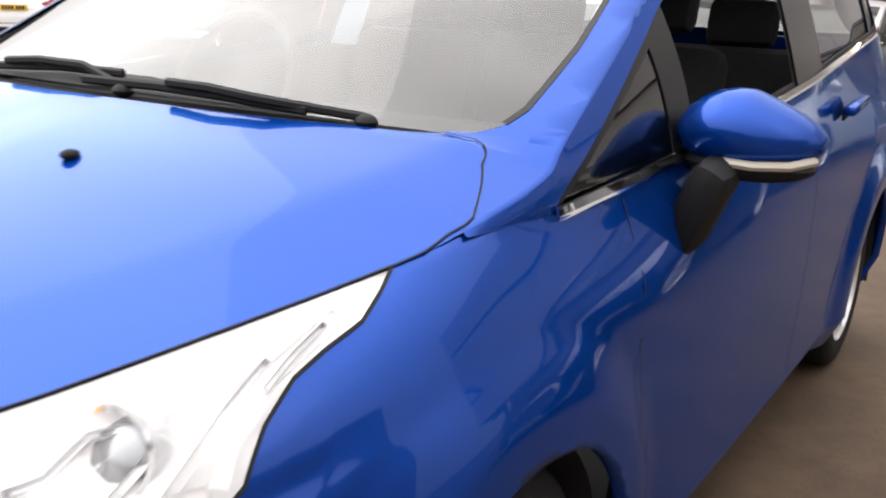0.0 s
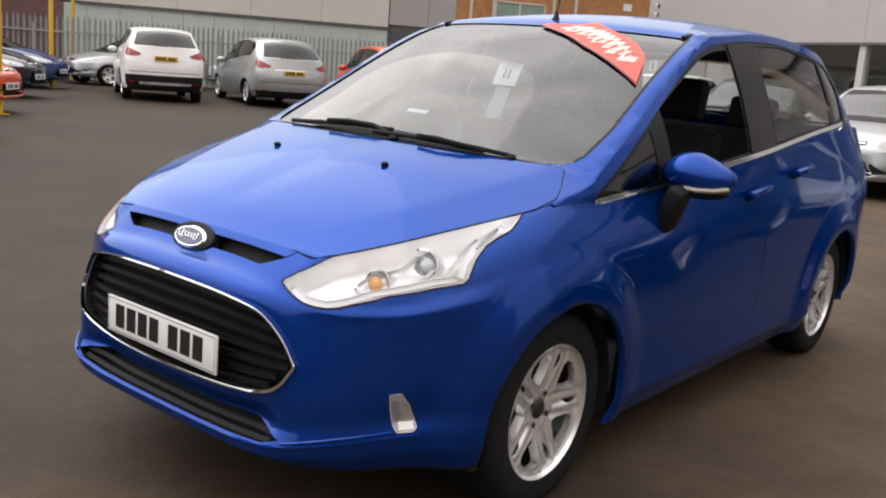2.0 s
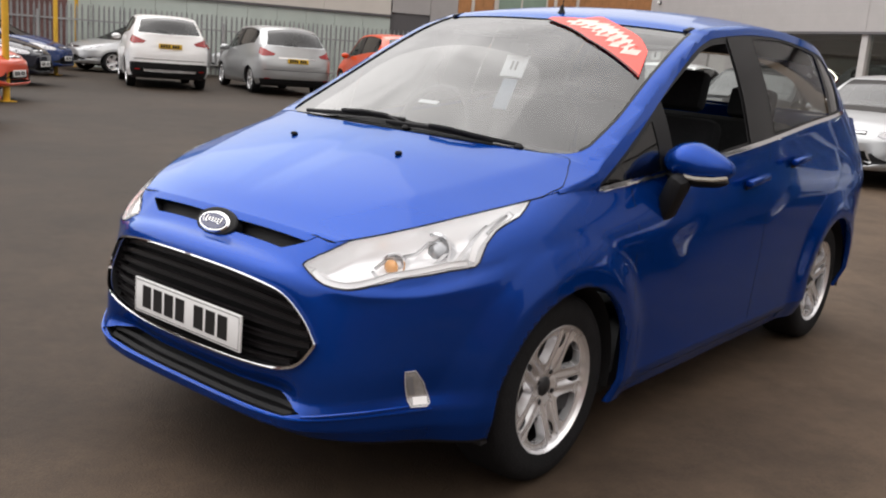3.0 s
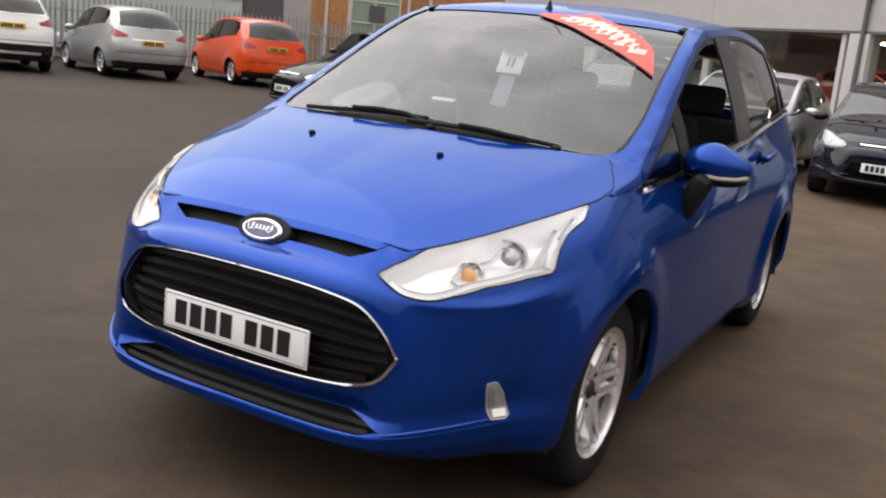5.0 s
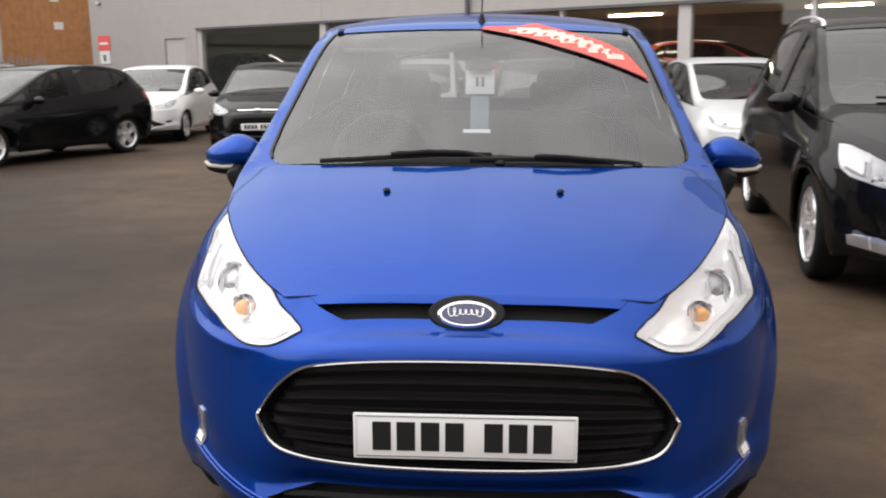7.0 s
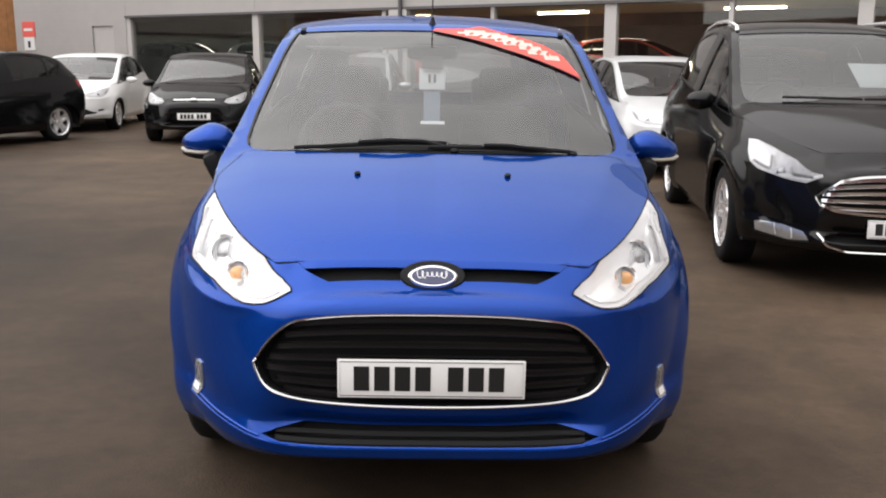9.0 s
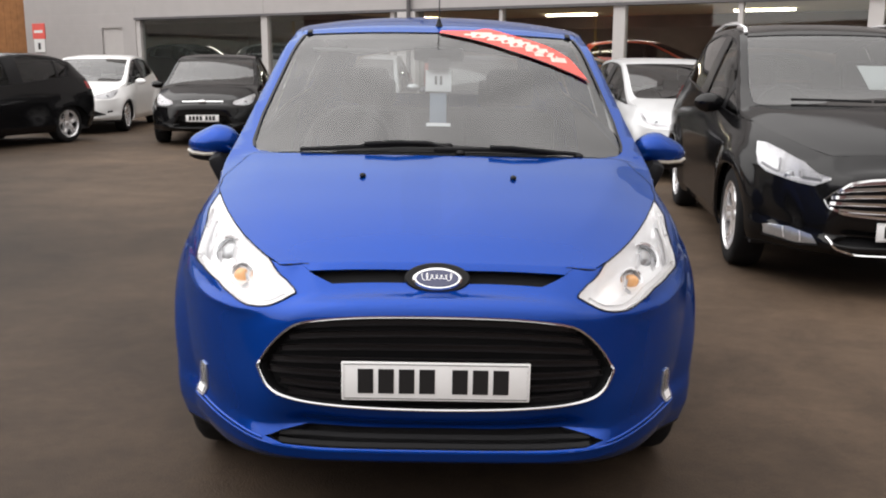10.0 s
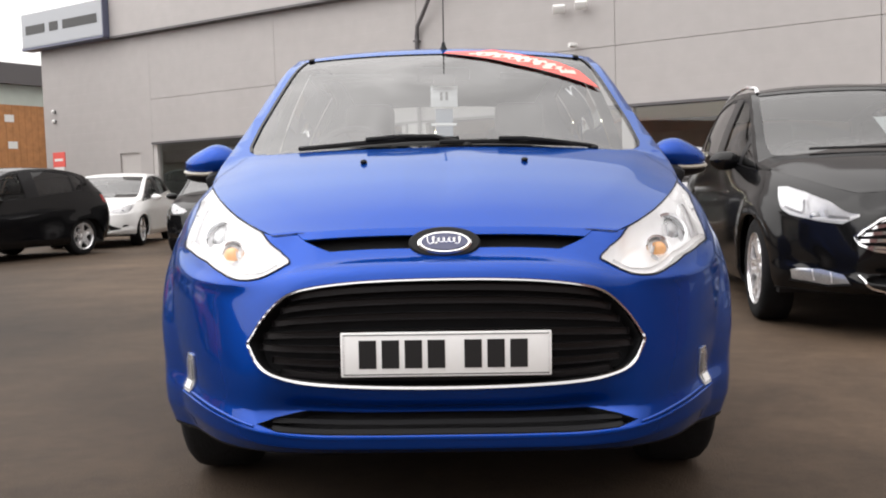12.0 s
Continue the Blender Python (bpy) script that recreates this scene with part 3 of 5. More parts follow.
def car(name, label, body_paint, at, spec=None, fine=False, rear=False, grille="bars", group="cars in the yard", plate=True, low=None):
    """A whole car. spec warps the small tall hatchback to another make's length, width and height."""
    root = thing(name, label, "car", at, group)
    warp = None
    wheel_r, rim_r, hub_f, hub_r, wx = .31, .208, HUB_F, HUB_R, .832
    if spec:
        ym = table((-.05, 0, .775, .95, 1.83, 3.29, 3.62, 4.08), spec["y"])
        zm = table((0, .31, .55, .80, 1.0, 1.17, 1.57), spec["z"])
        kx = spec["w"] / .875
        def warp(c):
            return Vector((c.x * kx, ym(c.y), zm(c.z)))
        wheel_r, rim_r, wx = spec["r"], spec["r"] * .69, .845 * kx
        hub_f, hub_r = ym(HUB_F), ym(HUB_R)
    near = grille == "chrome"
    ku, kv = (14, 8) if fine else (7, 5) if near else (4, 3)
    lamp_out = spec.get("headlamp", HEADLAMP) if spec else HEADLAMP
    grille_out = spec.get("grille", GRILLE) if spec else GRILLE
    rear_out = [(15.0, -.01), (15.05, .93), (16, .985), (17.3, .985), (17.7, .93), (17.75, -.01)] if spec else REAR_SCREEN

    def hull_panel(nm, u0, u1, v0, v1, holes=(), mat_=None, both=True, lab=""):
        bm = flat_grid(u0, u1, v0, v1, max(2, round((u1 - u0) * ku)), max(2, round((v1 - v0) * kv)), holes)
        arch_cuts(bm)
        lay(bm, hull, both=both)
        arch_flange(bm)
        if warp:
            for v in bm.verts:
                v.co = warp(v.co)
        return part(nm, bm, mat_ or body_paint, root, lab)

    def split(nm, *a, **k):
        """The two mirrored sides as two parts."""
        for flip in (False, True):
            bm = flat_grid(a[0], a[1], a[2], a[3], max(2, round((a[1] - a[0]) * ku)), max(2, round((a[3] - a[2]) * kv)), k.get("holes", ()))
            arch_cuts(bm)
            lay(bm, hull, both=False)
            arch_flange(bm)
            if flip:
                mirror_bm(bm)
            if warp:
                for v in bm.verts:
                    v.co = warp(v.co)
            part(nm, bm, k.get("mat_", body_paint), root)

    def patch(nm, s, poly, nu, nv, mat_, offset=0.0, edge=0.0, both=True, lab="", parent=None):
        us, vs = [p[0] for p in poly], [p[1] for p in poly]
        bm = flat_grid(max(min(us), 0), max(us), min(vs), max(vs), nu, nv, keep=poly)
        lay(bm, s, offset, None, both)
        if edge:
            thicken(bm, edge)
        if warp:
            for v in bm.verts:
                v.co = warp(v.co)
        return part(nm, bm, mat_, parent or root, lab)

    def patches(nm, s, poly, nu, nv, mat_, offset=0.0, edge=0.0, lab="", parent=None, sides=(1, -1)):
        out = []
        us, vs = [p[0] for p in poly], [p[1] for p in poly]
        for sg in sides:
            bm = flat_grid(min(us), max(us), min(vs), max(vs), nu, nv, keep=poly)
            lay(bm, s, offset, None, False)
            if edge:
                thicken(bm, edge)
            if sg < 0:
                mirror_bm(bm)
            if warp:
                for v in bm.verts:
                    v.co = warp(v.co)
            out.append(part(nm, bm, mat_, parent or root, lab))
        return out

    # painted panels
    low_paint = low or body_paint
    front_holes = [lamp_out, grille_out, LOW_GRILLE] + ([SLOT] if fine else [])
    hull_panel("front_bumper", 0, 6.3, .15, 6, front_holes)
    # black strip puts the dark under the bumper lip into colour
    hull_panel("front_lip_shade", 0, 6.3, 0, .15, mat_=TRIM)
    split("front_wing", 6.3, 9.08, 0, 6)
    split("sill", 9.08, 12.6, 0, .6, mat_=low_paint)
    split("front_door", 9.08, 11.12, .6, 6)
    split("rear_door", 11.12, 12.6, .6, 6)
    split("rear_wing", 12.6, 14.4, 0, 6)
    split_v = spec.get("low_v", .9) if spec else .6
    hull_panel("rear_valance", 14.4, 17, 0, split_v, mat_=TRIM)
    hull_panel("rear_bumper", 14.4, 17, split_v, 3)
    hull_panel("tailgate", 14.4, 17, 3, 6)
    kd = (16, 8) if fine else (8, 4)
    bm = flat_grid(0, 1, 0, 18, kd[0], 18 * kd[1], [BONNET, SCUTTLE, swap(SCREEN_OUT), swap(rear_out)])
    lay(bm, deck, warp=warp)
    part("roof", bm, body_paint, root)
    bm = flat_grid(0, 1, 0, 5.9, 36 if fine else 12, 6 * kd[1], keep=BONNET)
    lay(bm, deck, .0006, warp)
    part("bonnet", bm, body_paint, root)
    for sg in (1, -1):
        for nm, holes, keep, m_, off in (("roof_rail", [DAYLIGHT], None, body_paint, 0), ("window_frame", [FRONT_QUARTER, FRONT_WINDOW, REAR_WINDOW, REAR_QUARTER], DAYLIGHT, FRAME_BLACK, -.003)):
            bm = flat_grid(4, 18, 0, 1, 14 * kd[1] // (1 if fine else 2), 10 if fine else 6, holes, keep)
            lay(bm, side, off, both=False)
            if sg < 0:
                mirror_bm(bm)
            if warp:
                for v in bm.verts:
                    v.co = warp(v.co)
            part(nm, bm, m_, root)

    # glass
    g = SIDE_GLASS
    res = (10, 14) if fine else (4, 8)
    patch("windscreen", deck, swap(SCREEN_OUT), res[0], res[1] + 4, SCREEN if fine else PLAIN_SCREEN, -.004, lab="large raked windscreen").visible_shadow = False
    patch("rear_screen", deck, swap(rear_out), res[0], 6, TINTED if not fine else g, -.004)
    patches("front_quarter_glass", side, FRONT_QUARTER, 8, 6, TINTED, -.006)
    patches("front_window", side, FRONT_WINDOW, res[1], 6, g, -.008, sides=(-1,) if fine else (1, -1))
    patches("rear_window", side, REAR_WINDOW, res[1], 6, TINTED if not fine else g, -.008)
    patches("rear_quarter_glass", side, REAR_QUARTER, 6, 6, TINTED, -.006)
    patches("door_pillar", side, B_PILLAR, 4, 8, GLOSS_BLACK, .002, .002)
    patch("scuttle_panel", deck, SCUTTLE, 10, 6, TRIM, -.008)
    for sg in (1, -1):
        for nm, s, pts, wd in (("belt_trim", side, [(5.12, .0), (6.2, .03), (8, .025), (11, .02), (13.9, .02), (14.5, .06)], .018),) if fine else ():
            bm = strip(s, pts, wd, .004, 12)
            thicken(bm, .006)
            if sg < 0:
                mirror_bm(bm)
            part(nm, bm, CHROME, root, "chrome strip below the windows")
            bm = strip(s, [(14.5, .06), (14.75, .5), (14.7, .86)], .012, .004, 10)
            if sg < 0:
                mirror_bm(bm)
            part("belt_trim", bm, CHROME, root)

    # lamps
    for sg in (1, -1):
        def lay_one(poly, off, edge, nu=18, nv=8, s=hull):
            us, vs = [p[0] for p in poly], [p[1] for p in poly]
            bm = flat_grid(min(us), max(us), min(vs), max(vs), nu, nv, keep=poly)
            lay(bm, s, off, None, False)
            if edge:
                thicken(bm, edge)
            if sg < 0:
                mirror_bm(bm)
            if warp:
                for v in bm.verts:
                    v.co = warp(v.co)
            return bm
        q = (18, 8) if fine else (8, 4)
        us, vs = [p[0] for p in lamp_out], [p[1] for p in lamp_out]
        bm = flat_grid(min(us), max(us), min(vs), max(vs), *(36, 16) if fine else q, keep=lamp_out)
        for v in bm.verts:
            u, w = v.co.x, v.co.y
            dd = min(edge_distance(u, w, lamp_out[i - 1], lamp_out[i]) for i in range(len(lamp_out)))
            v.co = hull(u, w) - normal_of(hull, u, w) * (.002 + (min(.048, 1.3 * dd) if fine else min(.034, .55 * dd)))
        if sg < 0:
            mirror_bm(bm)
        if warp:
            for v in bm.verts:
                v.co = warp(v.co)
        hl = part("headlamp", bm, REFLECTOR if fine else LAMP_GREY, root, "clear lens over a bright silver reflector")
        if fine:
            for (u, v, r, m_, d) in ((4.72, 5.52, .052, CHROME, -.026), (4.14, 5.39, .037, CHROME, -.028)):
                p, nn = hull(u, v), normal_of(hull, u, v)
                nn = (nn + Vector((0, -1.2, .1))).normalized()
                m4 = Matrix.Translation(p + nn * d + LAMP_BACK) @ nn.to_track_quat("X", "Z").to_matrix().to_4x4()
                bm = lathe([(r * .80, -.02), (r * .86, .006), (r, .008), (r * 1.06, -.006), (r * 1.08, -.03)], 28)
                bmesh.ops.transform(bm, matrix=m4, verts=bm.verts)
                if sg < 0:
                    mirror_bm(bm)
                part("lamp_ring", bm, m_, hl)
                bm = lathe([(.001, .004), (r * .5, 0), (r * .8, -.012), (r * .82, -.02)], 24)
                bmesh.ops.transform(bm, matrix=m4, verts=bm.verts)
                if sg < 0:
                    mirror_bm(bm)
                part("projector" if r > .04 else "reflector_bowl", bm, PROJECTOR if r > .04 else LAMP_GREY, hl)
            p = hull(4.16, 5.39) - normal_of(hull, 4.16, 5.39) * .018 + LAMP_BACK
            bm = ball(.023, .016, .021, p, 14)
            if sg < 0:
                mirror_bm(bm)
            part("indicator_bulb", bm, AMBER, hl, "amber bulb")
            for pts, wd, off, m_ in (([(2.62, 5.14), (3.05, 4.98), (3.5, 5.0), (4.2, 5.23), (5.1, 5.25), (5.5, 5.2)], .016, -.010, LAMP_WHITE), ([(5.55, 5.2), (5.48, 5.42), (5.56, 5.62), (5.85, 5.82)], .020, -.007, LAMP_WHITE),
                                     ([(5.22, 5.20), (5.30, 5.36), (5.38, 5.54), (5.50, 5.74)], .012, -.020, LAMP_GREY), ([(5.58, 5.56), (5.66, 5.68), (5.78, 5.78)], .006, -.002, LAMP_GREY),
                                     # grey outlines of the inner housing; its upper shadow line is put in as colour
                                     ([(3.85, 5.44), (3.98, 5.58), (4.45, 5.60), (4.58, 5.76), (4.90, 5.70)], .008, -.036, LAMP_GREY), ([(4.92, 5.68), (5.0, 5.50), (4.86, 5.31)], .010, -.034, LAMP_GREY),
                                     ([(3.82, 5.40), (3.98, 5.27), (4.34, 5.28), (4.62, 5.32)], .008, -.036, LAMP_GREY)):
                bm = strip(hull, pts, wd, off, 8)
                thicken(bm, .008)
                if sg < 0:
                    mirror_bm(bm)
                part("lamp_bezel", bm, m_, hl)
            ring = [(a, b) for a, b in lamp_out] + [lamp_out[0]]
            bm = strip(hull, ring, .0045, .0025, 6)
            if sg < 0:
                mirror_bm(bm)
            part("lamp_seal", bm, GAP, hl)
        if not fine:
            um = (max(p[0] for p in lamp_out) + min(p[0] for p in lamp_out)) / 2
            vm = (max(p[1] for p in lamp_out) + min(p[1] for p in lamp_out)) / 2
            p, nn = hull(um, vm), normal_of(hull, um, vm)
            bm = ball(.035, .02, .033, p - nn * .035, 12)
            if sg < 0:
                mirror_bm(bm)
            for v in bm.verts:
                v.co = warp(v.co)
            part("projector", bm, PROJECTOR, hl)
            ribs = (([(3.4, 4.25), (4.1, 4.45), (4.2, 5.1)], .020, LAMP_DARK), ([(4.95, 5.3), (5.05, 4.6), (5.9, 4.75)], .016, LAMP_DARK), ([(3.3, 4.15), (4.5, 4.14), (5.5, 4.3), (6.05, 4.85)], .010, LAMP_WHITE)) if near else \
                (([(5.5, 5.2), (6.1, 5.64)], .034, LAMP_DARK), ([(3.4, 5.2), (4.9, 5.06)], .014, LAMP_DARK)) if lamp_out is not HEADLAMP else ()
            for pts, wd, m_ in ribs:
                bm = strip(hull, pts, wd, -.008, 5)
                if sg < 0:
                    mirror_bm(bm)
                for v in bm.verts:
                    v.co = warp(v.co)
                part("lamp_bezel", bm, m_, hl)
        part("lamp_lens", lay_one(lamp_out, .001, 0, *q), LENS, hl).visible_shadow = False
        if rear or not fine:
            part("tail_lamp", lay_one(TAIL_LAMP, .006, .006, 6, 6), TAIL_RED, root)
        # mirror
        if fine:
            bm = ball(.116, .085, .071, (.925, 1.44, 1.035), 24)
            for v in bm.verts:
                k = (v.co.x - .925) / .118
                v.co.z += .02 * (-k) * (1 - abs(k)) + (-.012 * k if k > 0 else 0)
                v.co.y += .03 * k
                if v.co.y > 1.47 + .03 * k:
                    v.co.y = 1.47 + .03 * k
                f = 1 - .25 * max(k, 0)
                v.co.z = 1.035 + (v.co.z - 1.035) * f
            if sg < 0:
                mirror_bm(bm)
            mir = part("door_mirror", bm, body_paint, root, "body-coloured mirror cap on a black foot", at=Matrix.Translation((-.004 * sg, -.04, -.014)))
            bm = ball(.112, .080, .03, (.922, 1.44, .985), 20)
            if sg < 0:
                mirror_bm(bm)
            part("mirror_base", bm, TRIM, mir)
            bm = box_bm(-.035, .035, -.05, .05, -.09, .09, .03, m=pose(.872, 1.37, .915, 10, 24, 0))
            if sg < 0:
                mirror_bm(bm)
            part("mirror_foot", bm, TRIM, mir)
            bm = tube([(.90, 1.365, .992), (.95, 1.366, .990), (1.0, 1.385, .993), (1.03, 1.43, 1.0)], .009, 8, flat=.9)
            if sg < 0:
                mirror_bm(bm)
            part("indicator_strip", bm, CLEAR_GREY, mir, "clear turn signal in the mirror")
            bm = box_bm(-.07, .07, -.003, .003, -.04, .04, .002, m=pose(.91, 1.476, 1.03, 0, 0, 8))
            if sg < 0:
                mirror_bm(bm)
            part("mirror_glass", bm, CHROME, mir)
            for y, z in ((2.08, .92), (2.58, .985)):
                bm = box_bm(-.016, .016, -.10, .10, -.014, .014, .010, m=pose(.888, y, z, 6, 0, 0))
                if sg < 0:
                    mirror_bm(bm)
                h = part("door_handle", bm, body_paint, root)
                # dark plate behind the handle draws the shade of its hollow
                bm = box_bm(-.004, .004, -.07, .06, -.02, .016, .003, m=pose(.868, y, z - .012, 6, 0, 0))
                if sg < 0:
                    mirror_bm(bm)
                part("handle_shade", bm, GAP, h)
        else:
            bm = ball(.105, .065, .074, (.90, 1.50, 1.02), 20) if near else ball(.11, .07, .07, (.95, 1.42, 1.02), 12)
            if sg < 0:
                mirror_bm(bm)
            for v in bm.verts:
                v.co = warp(v.co)
            part("door_mirror", bm, body_paint, root)
        # wheels and liners
        for y, yh in ((HUB_F, hub_f), (HUB_R, hub_r)):
            bm = arch_liner(y, ARCH, .822 if y == HUB_F else .852)
            if sg < 0:
                mirror_bm(bm)
            if warp:
                for v in bm.verts:
                    v.co = warp(v.co)
            part("arch_liner", bm, GAP, root)
            wheel(root, sg * (wx - (.016 if fine and y == HUB_F else 0)), yh, wheel_r, wheel_r, rim_r, sg, fine, 5 if fine else spec.get("spokes", 5))

    # grilles
    gr = patch("grille", hull, grille_out, 16, 6, TRIM, -.045, -.045, lab="black slatted grille")
    tip = max(grille_out)
    lo_v, hi_v = grille_out[0][1], grille_out[-1][1]
    slats = 7 if fine else 5 if grille == "chrome" else 4
    for k in range(slats):
        v = lo_v + (hi_v - lo_v) * (k + .65) / (slats + .35)
        umax = min(tip[0] - .07 - abs(v - tip[1]) * 1.5 - (.15 if v < tip[1] - .17 else .0), tip[0] - .17)
        bm = strip(hull, [(0, v), (1.5, v), (umax, v)], .016 if fine else .02, -.020, 8)
        thicken(bm, .012)
        d = bmesh.ops.duplicate(bm, geom=bm.verts[:] + bm.edges[:] + bm.faces[:])["geom"]
        for w in d:
            if isinstance(w, bmesh.types.BMVert):
                w.co.x = -w.co.x
        if warp:
            for w in bm.verts:
                w.co = warp(w.co)
        bmesh.ops.remove_doubles(bm, verts=bm.verts, dist=.0005)
        bmesh.ops.delete(bm, geom=[f for f in bm.faces if all(abs(w.co.x) < .002 for w in f.verts)], context="FACES")
        part("grille_slat", bm, SLAT_BLACK if grille != "chrome" else CHROME, gr)
    if grille == "chrome":
        for sg in (1, -1):
            bm = strip(hull, grille_out, .014, .006, 8)
            thicken(bm, .010)
            if sg < 0:
                mirror_bm(bm)
            for w in bm.verts:
                w.co = warp(w.co)
            part("grille_frame", bm, CHROME, gr, "chrome surround")
            bm = strip(hull, [(3.0, 1.9), (2.75, 1.5), (2.5, 1.2), (1.7, .9), (0, .85)], .011, .008, 6)
            thicken(bm, .008)
            if sg < 0:
                mirror_bm(bm)
            for w in bm.verts:
                w.co = warp(w.co)
            part("bumper_trim", bm, CHROME, root, "thin chrome strip round the lower intake")
        for fog in patches("fog_lamp", hull, [(5.38, 1.40), (5.25, .95), (4.0, .95), (3.3, 1.3), (3.5, 1.80), (4.25, 1.88), (5.0, 1.6)], 12, 8, FOG_GLASS, .004, .006, "long clear fog lamp"):
            sg = 1 if sum(v.co.x for v in fog.data.vertices) > 0 else -1
            for pts, wd, m_ in (([(5.3, .90), (4.0, .90), (3.25, 1.28)], .012, GAP), ([(4.5, 1.75), (4.4, 1.1)], .010, LAMP_GREY), ([(3.9, 1.8), (3.85, 1.15)], .008, LAMP_GREY)):
                bm = strip(hull, pts, wd, .011, 5)
                if sg < 0:
                    mirror_bm(bm)
                for w in bm.verts:
                    w.co = warp(w.co)
                part("lamp_band", bm, m_, fog)
        p, q = warp(top(8.2, .44)), warp(top(6.6, .44))
        m4 = Matrix.Translation((p + q) / 2 + Vector((-.06, .03, -.02))) @ (q - p).to_track_quat("Y", "Z").to_matrix().to_4x4()
        for sg in (1, -1):
            rail = [warp(top(u, .93)) + Vector((0, 0, h)) for u, h in ((10.7, .005), (10.9, .035), (12, .045), (13, .045), (14, .04), (14.8, .035), (15, .005))]
            part("roof_bar", tube([Vector((v.x * sg, v.y, v.z)) for v in rail], .016, 8), ALLOY, root, "satin silver roof rail")
        for ends in ((-.62, -.02), (.0, .58)):
            part("wiper", tube([warp(top(6.02 + .16 * abs(x), x)) + Vector((0, -.008, .016)) for x in (ends[0] + (ends[1] - ends[0]) * i / 6 for i in range(7))], .009, 6), TRIM, root)
        part("price_sheet", box_bm(-.22, .22, -.17, .17, -.001, .001), PAPER, root, "white sheet behind the glass", at=m4, smooth=False)
    if not fine and not rear and grille != "chrome":
        for nm, pts, wd, m_ in (("upper_grille", [(0, 5.45), (1.2, 5.45), (1.75, 5.55)], .07, GLOSS_BLACK), ("chrome_bar", [(0, 5.47), (1.2, 5.47), (1.65, 5.55)], .022, CHROME)):
            bm = strip(hull, pts, wd, .003 if m_ is GLOSS_BLACK else .009, 6)
            d = bmesh.ops.duplicate(bm, geom=bm.verts[:] + bm.edges[:] + bm.faces[:])["geom"]
            for w in d:
                if isinstance(w, bmesh.types.BMVert):
                    w.co.x = -w.co.x
            for w in bm.verts:
                w.co = warp(w.co)
            part(nm, bm, m_, root)
        patches("bumper_vent", hull, [(2.72, 1.75), (2.74, 2.2), (2.35, 3.2), (2.65, 3.25), (4.2, 1.92), (4.0, 1.72)], 10, 8, TRIM, .005, .004)
        patches("fog_recess", hull, [(4.30, 2.25), (4.42, 2.62), (5.0, 2.55), (5.05, 2.2)], 5, 4, TRIM, .005, .004)
        c = warp(Vector((0, .03, .765)))
        part("badge", ball(.065, .02, .03, (0, c.y + .02, c.z), 14), CHROME, root)
    lowg = patch("lower_grille", hull, LOW_GRILLE, 14, 4, GAP, -.05, -.05)
    if fine:
        fr = [p for p in grille_out[:-1]]
        for sg in (1, -1):
            far = fr.index(max(fr))
            for pts, wd in ((fr[:far + 1], .0078), (fr[far:] + [grille_out[-1]], .0055)):
                bm = strip(hull, pts, wd, .004, 3)
                thicken(bm, .010)
                if sg < 0:
                    mirror_bm(bm)
                part("grille_frame", bm, CHROME, gr, "thin chrome surround")
        patch("bonnet_lip", hull, [(-.01, 5.72), (2.02, 5.74), (2.27, 6.02), (-.01, 6.02)], 14, 3, body_paint, .002, .008)
        patch("bonnet_slot", hull, SLOT, 14, 5, TRIM, -.035, -.035, lab="narrow black air slot")
        for v in (1.68, 1.86):
            bm = strip(hull, [(0, v), (2.6, v)], .014, -.012, 12)
            d = bmesh.ops.duplicate(bm, geom=bm.verts[:] + bm.edges[:] + bm.faces[:])["geom"]
            for w in d:
                if isinstance(w, bmesh.types.BMVert):
                    w.co.x = -w.co.x
            part("slat", bm, TRIM, lowg)
    if fine:
        # unseen dark panel, added to keep light from the ground under the nose
        part("unseen_undertray", box_bm(-.46, .46, .10, .62, .245, .265, .01), GAP, root)
        for sg in (1, -1):
            for run, r in (([(0, 1.5), (1.5, 1.5), (3, 1.5), (4, 1.5), (5.05, 1.5)], .0045), ([(4.72, 1.66), (4.3, 1.66), (3.6, 1.64), (2.98, 1.60)], .0045)):
                bm = tube([p + Vector((0, -.0005, 0)) for p in curve_on(hull, run, 6)], r, 6)
                if sg < 0:
                    mirror_bm(bm)
                part("bumper_crease", bm, body_paint, root)
            bm = flat_grid(4.54, 5.12, 1.46, 2.92, 18, 26, keep=FOG)
            lay(bm, hull, .004, None, False)
            thicken(bm, .012)
            if sg < 0:
                mirror_bm(bm)
            fog = part("fog_lamp", bm, FOG_GLASS, root, "upright clear daytime lamp in the bumper")
            # white and dark strips put the lamp's highlight and dark half into colour
            for pts, wd, m_ in ((FOG + FOG[:1], .0025, LAMP_GREY), ([(4.78, 1.84), (5.0, 1.82)], .022, LAMP_WHITE), ([(4.70, 2.72), (4.79, 2.1)], .016, LAMP_DARK)):
                bm = strip(hull, pts, wd, .006, 4)
                if sg < 0:
                    mirror_bm(bm)
                part("lamp_band", bm, m_, fog)
            # shut lines
            for s_, pts in ((deck, [(1.0, 3.0), (1.0, 3.5), (.99, 3.9), (.99, 4.1), (.985, 4.22), (.953, 4.50), (.904, 4.92), (.877, 5.50), (.862, 5.68), (.80, 5.78)]), (hull, [(2.05, 5.97), (3.02, 5.985)]), 
                            (hull, [(9.08, .62), (9.08, 5.9)]), (hull, [(11.12, .62), (11.12, 5.97)]), (hull, [(12.6, 3.6), (12.75, 4.6), (13.2, 5.5), (13.3, 5.95)]), (hull, [(9.08, .62), (12.55, .62)]),
                            (deck, [(.955, 10.35), (.96, 12), (.96, 14.8)])):
                bm = strip(s_, pts, .0027, .0022, 6)
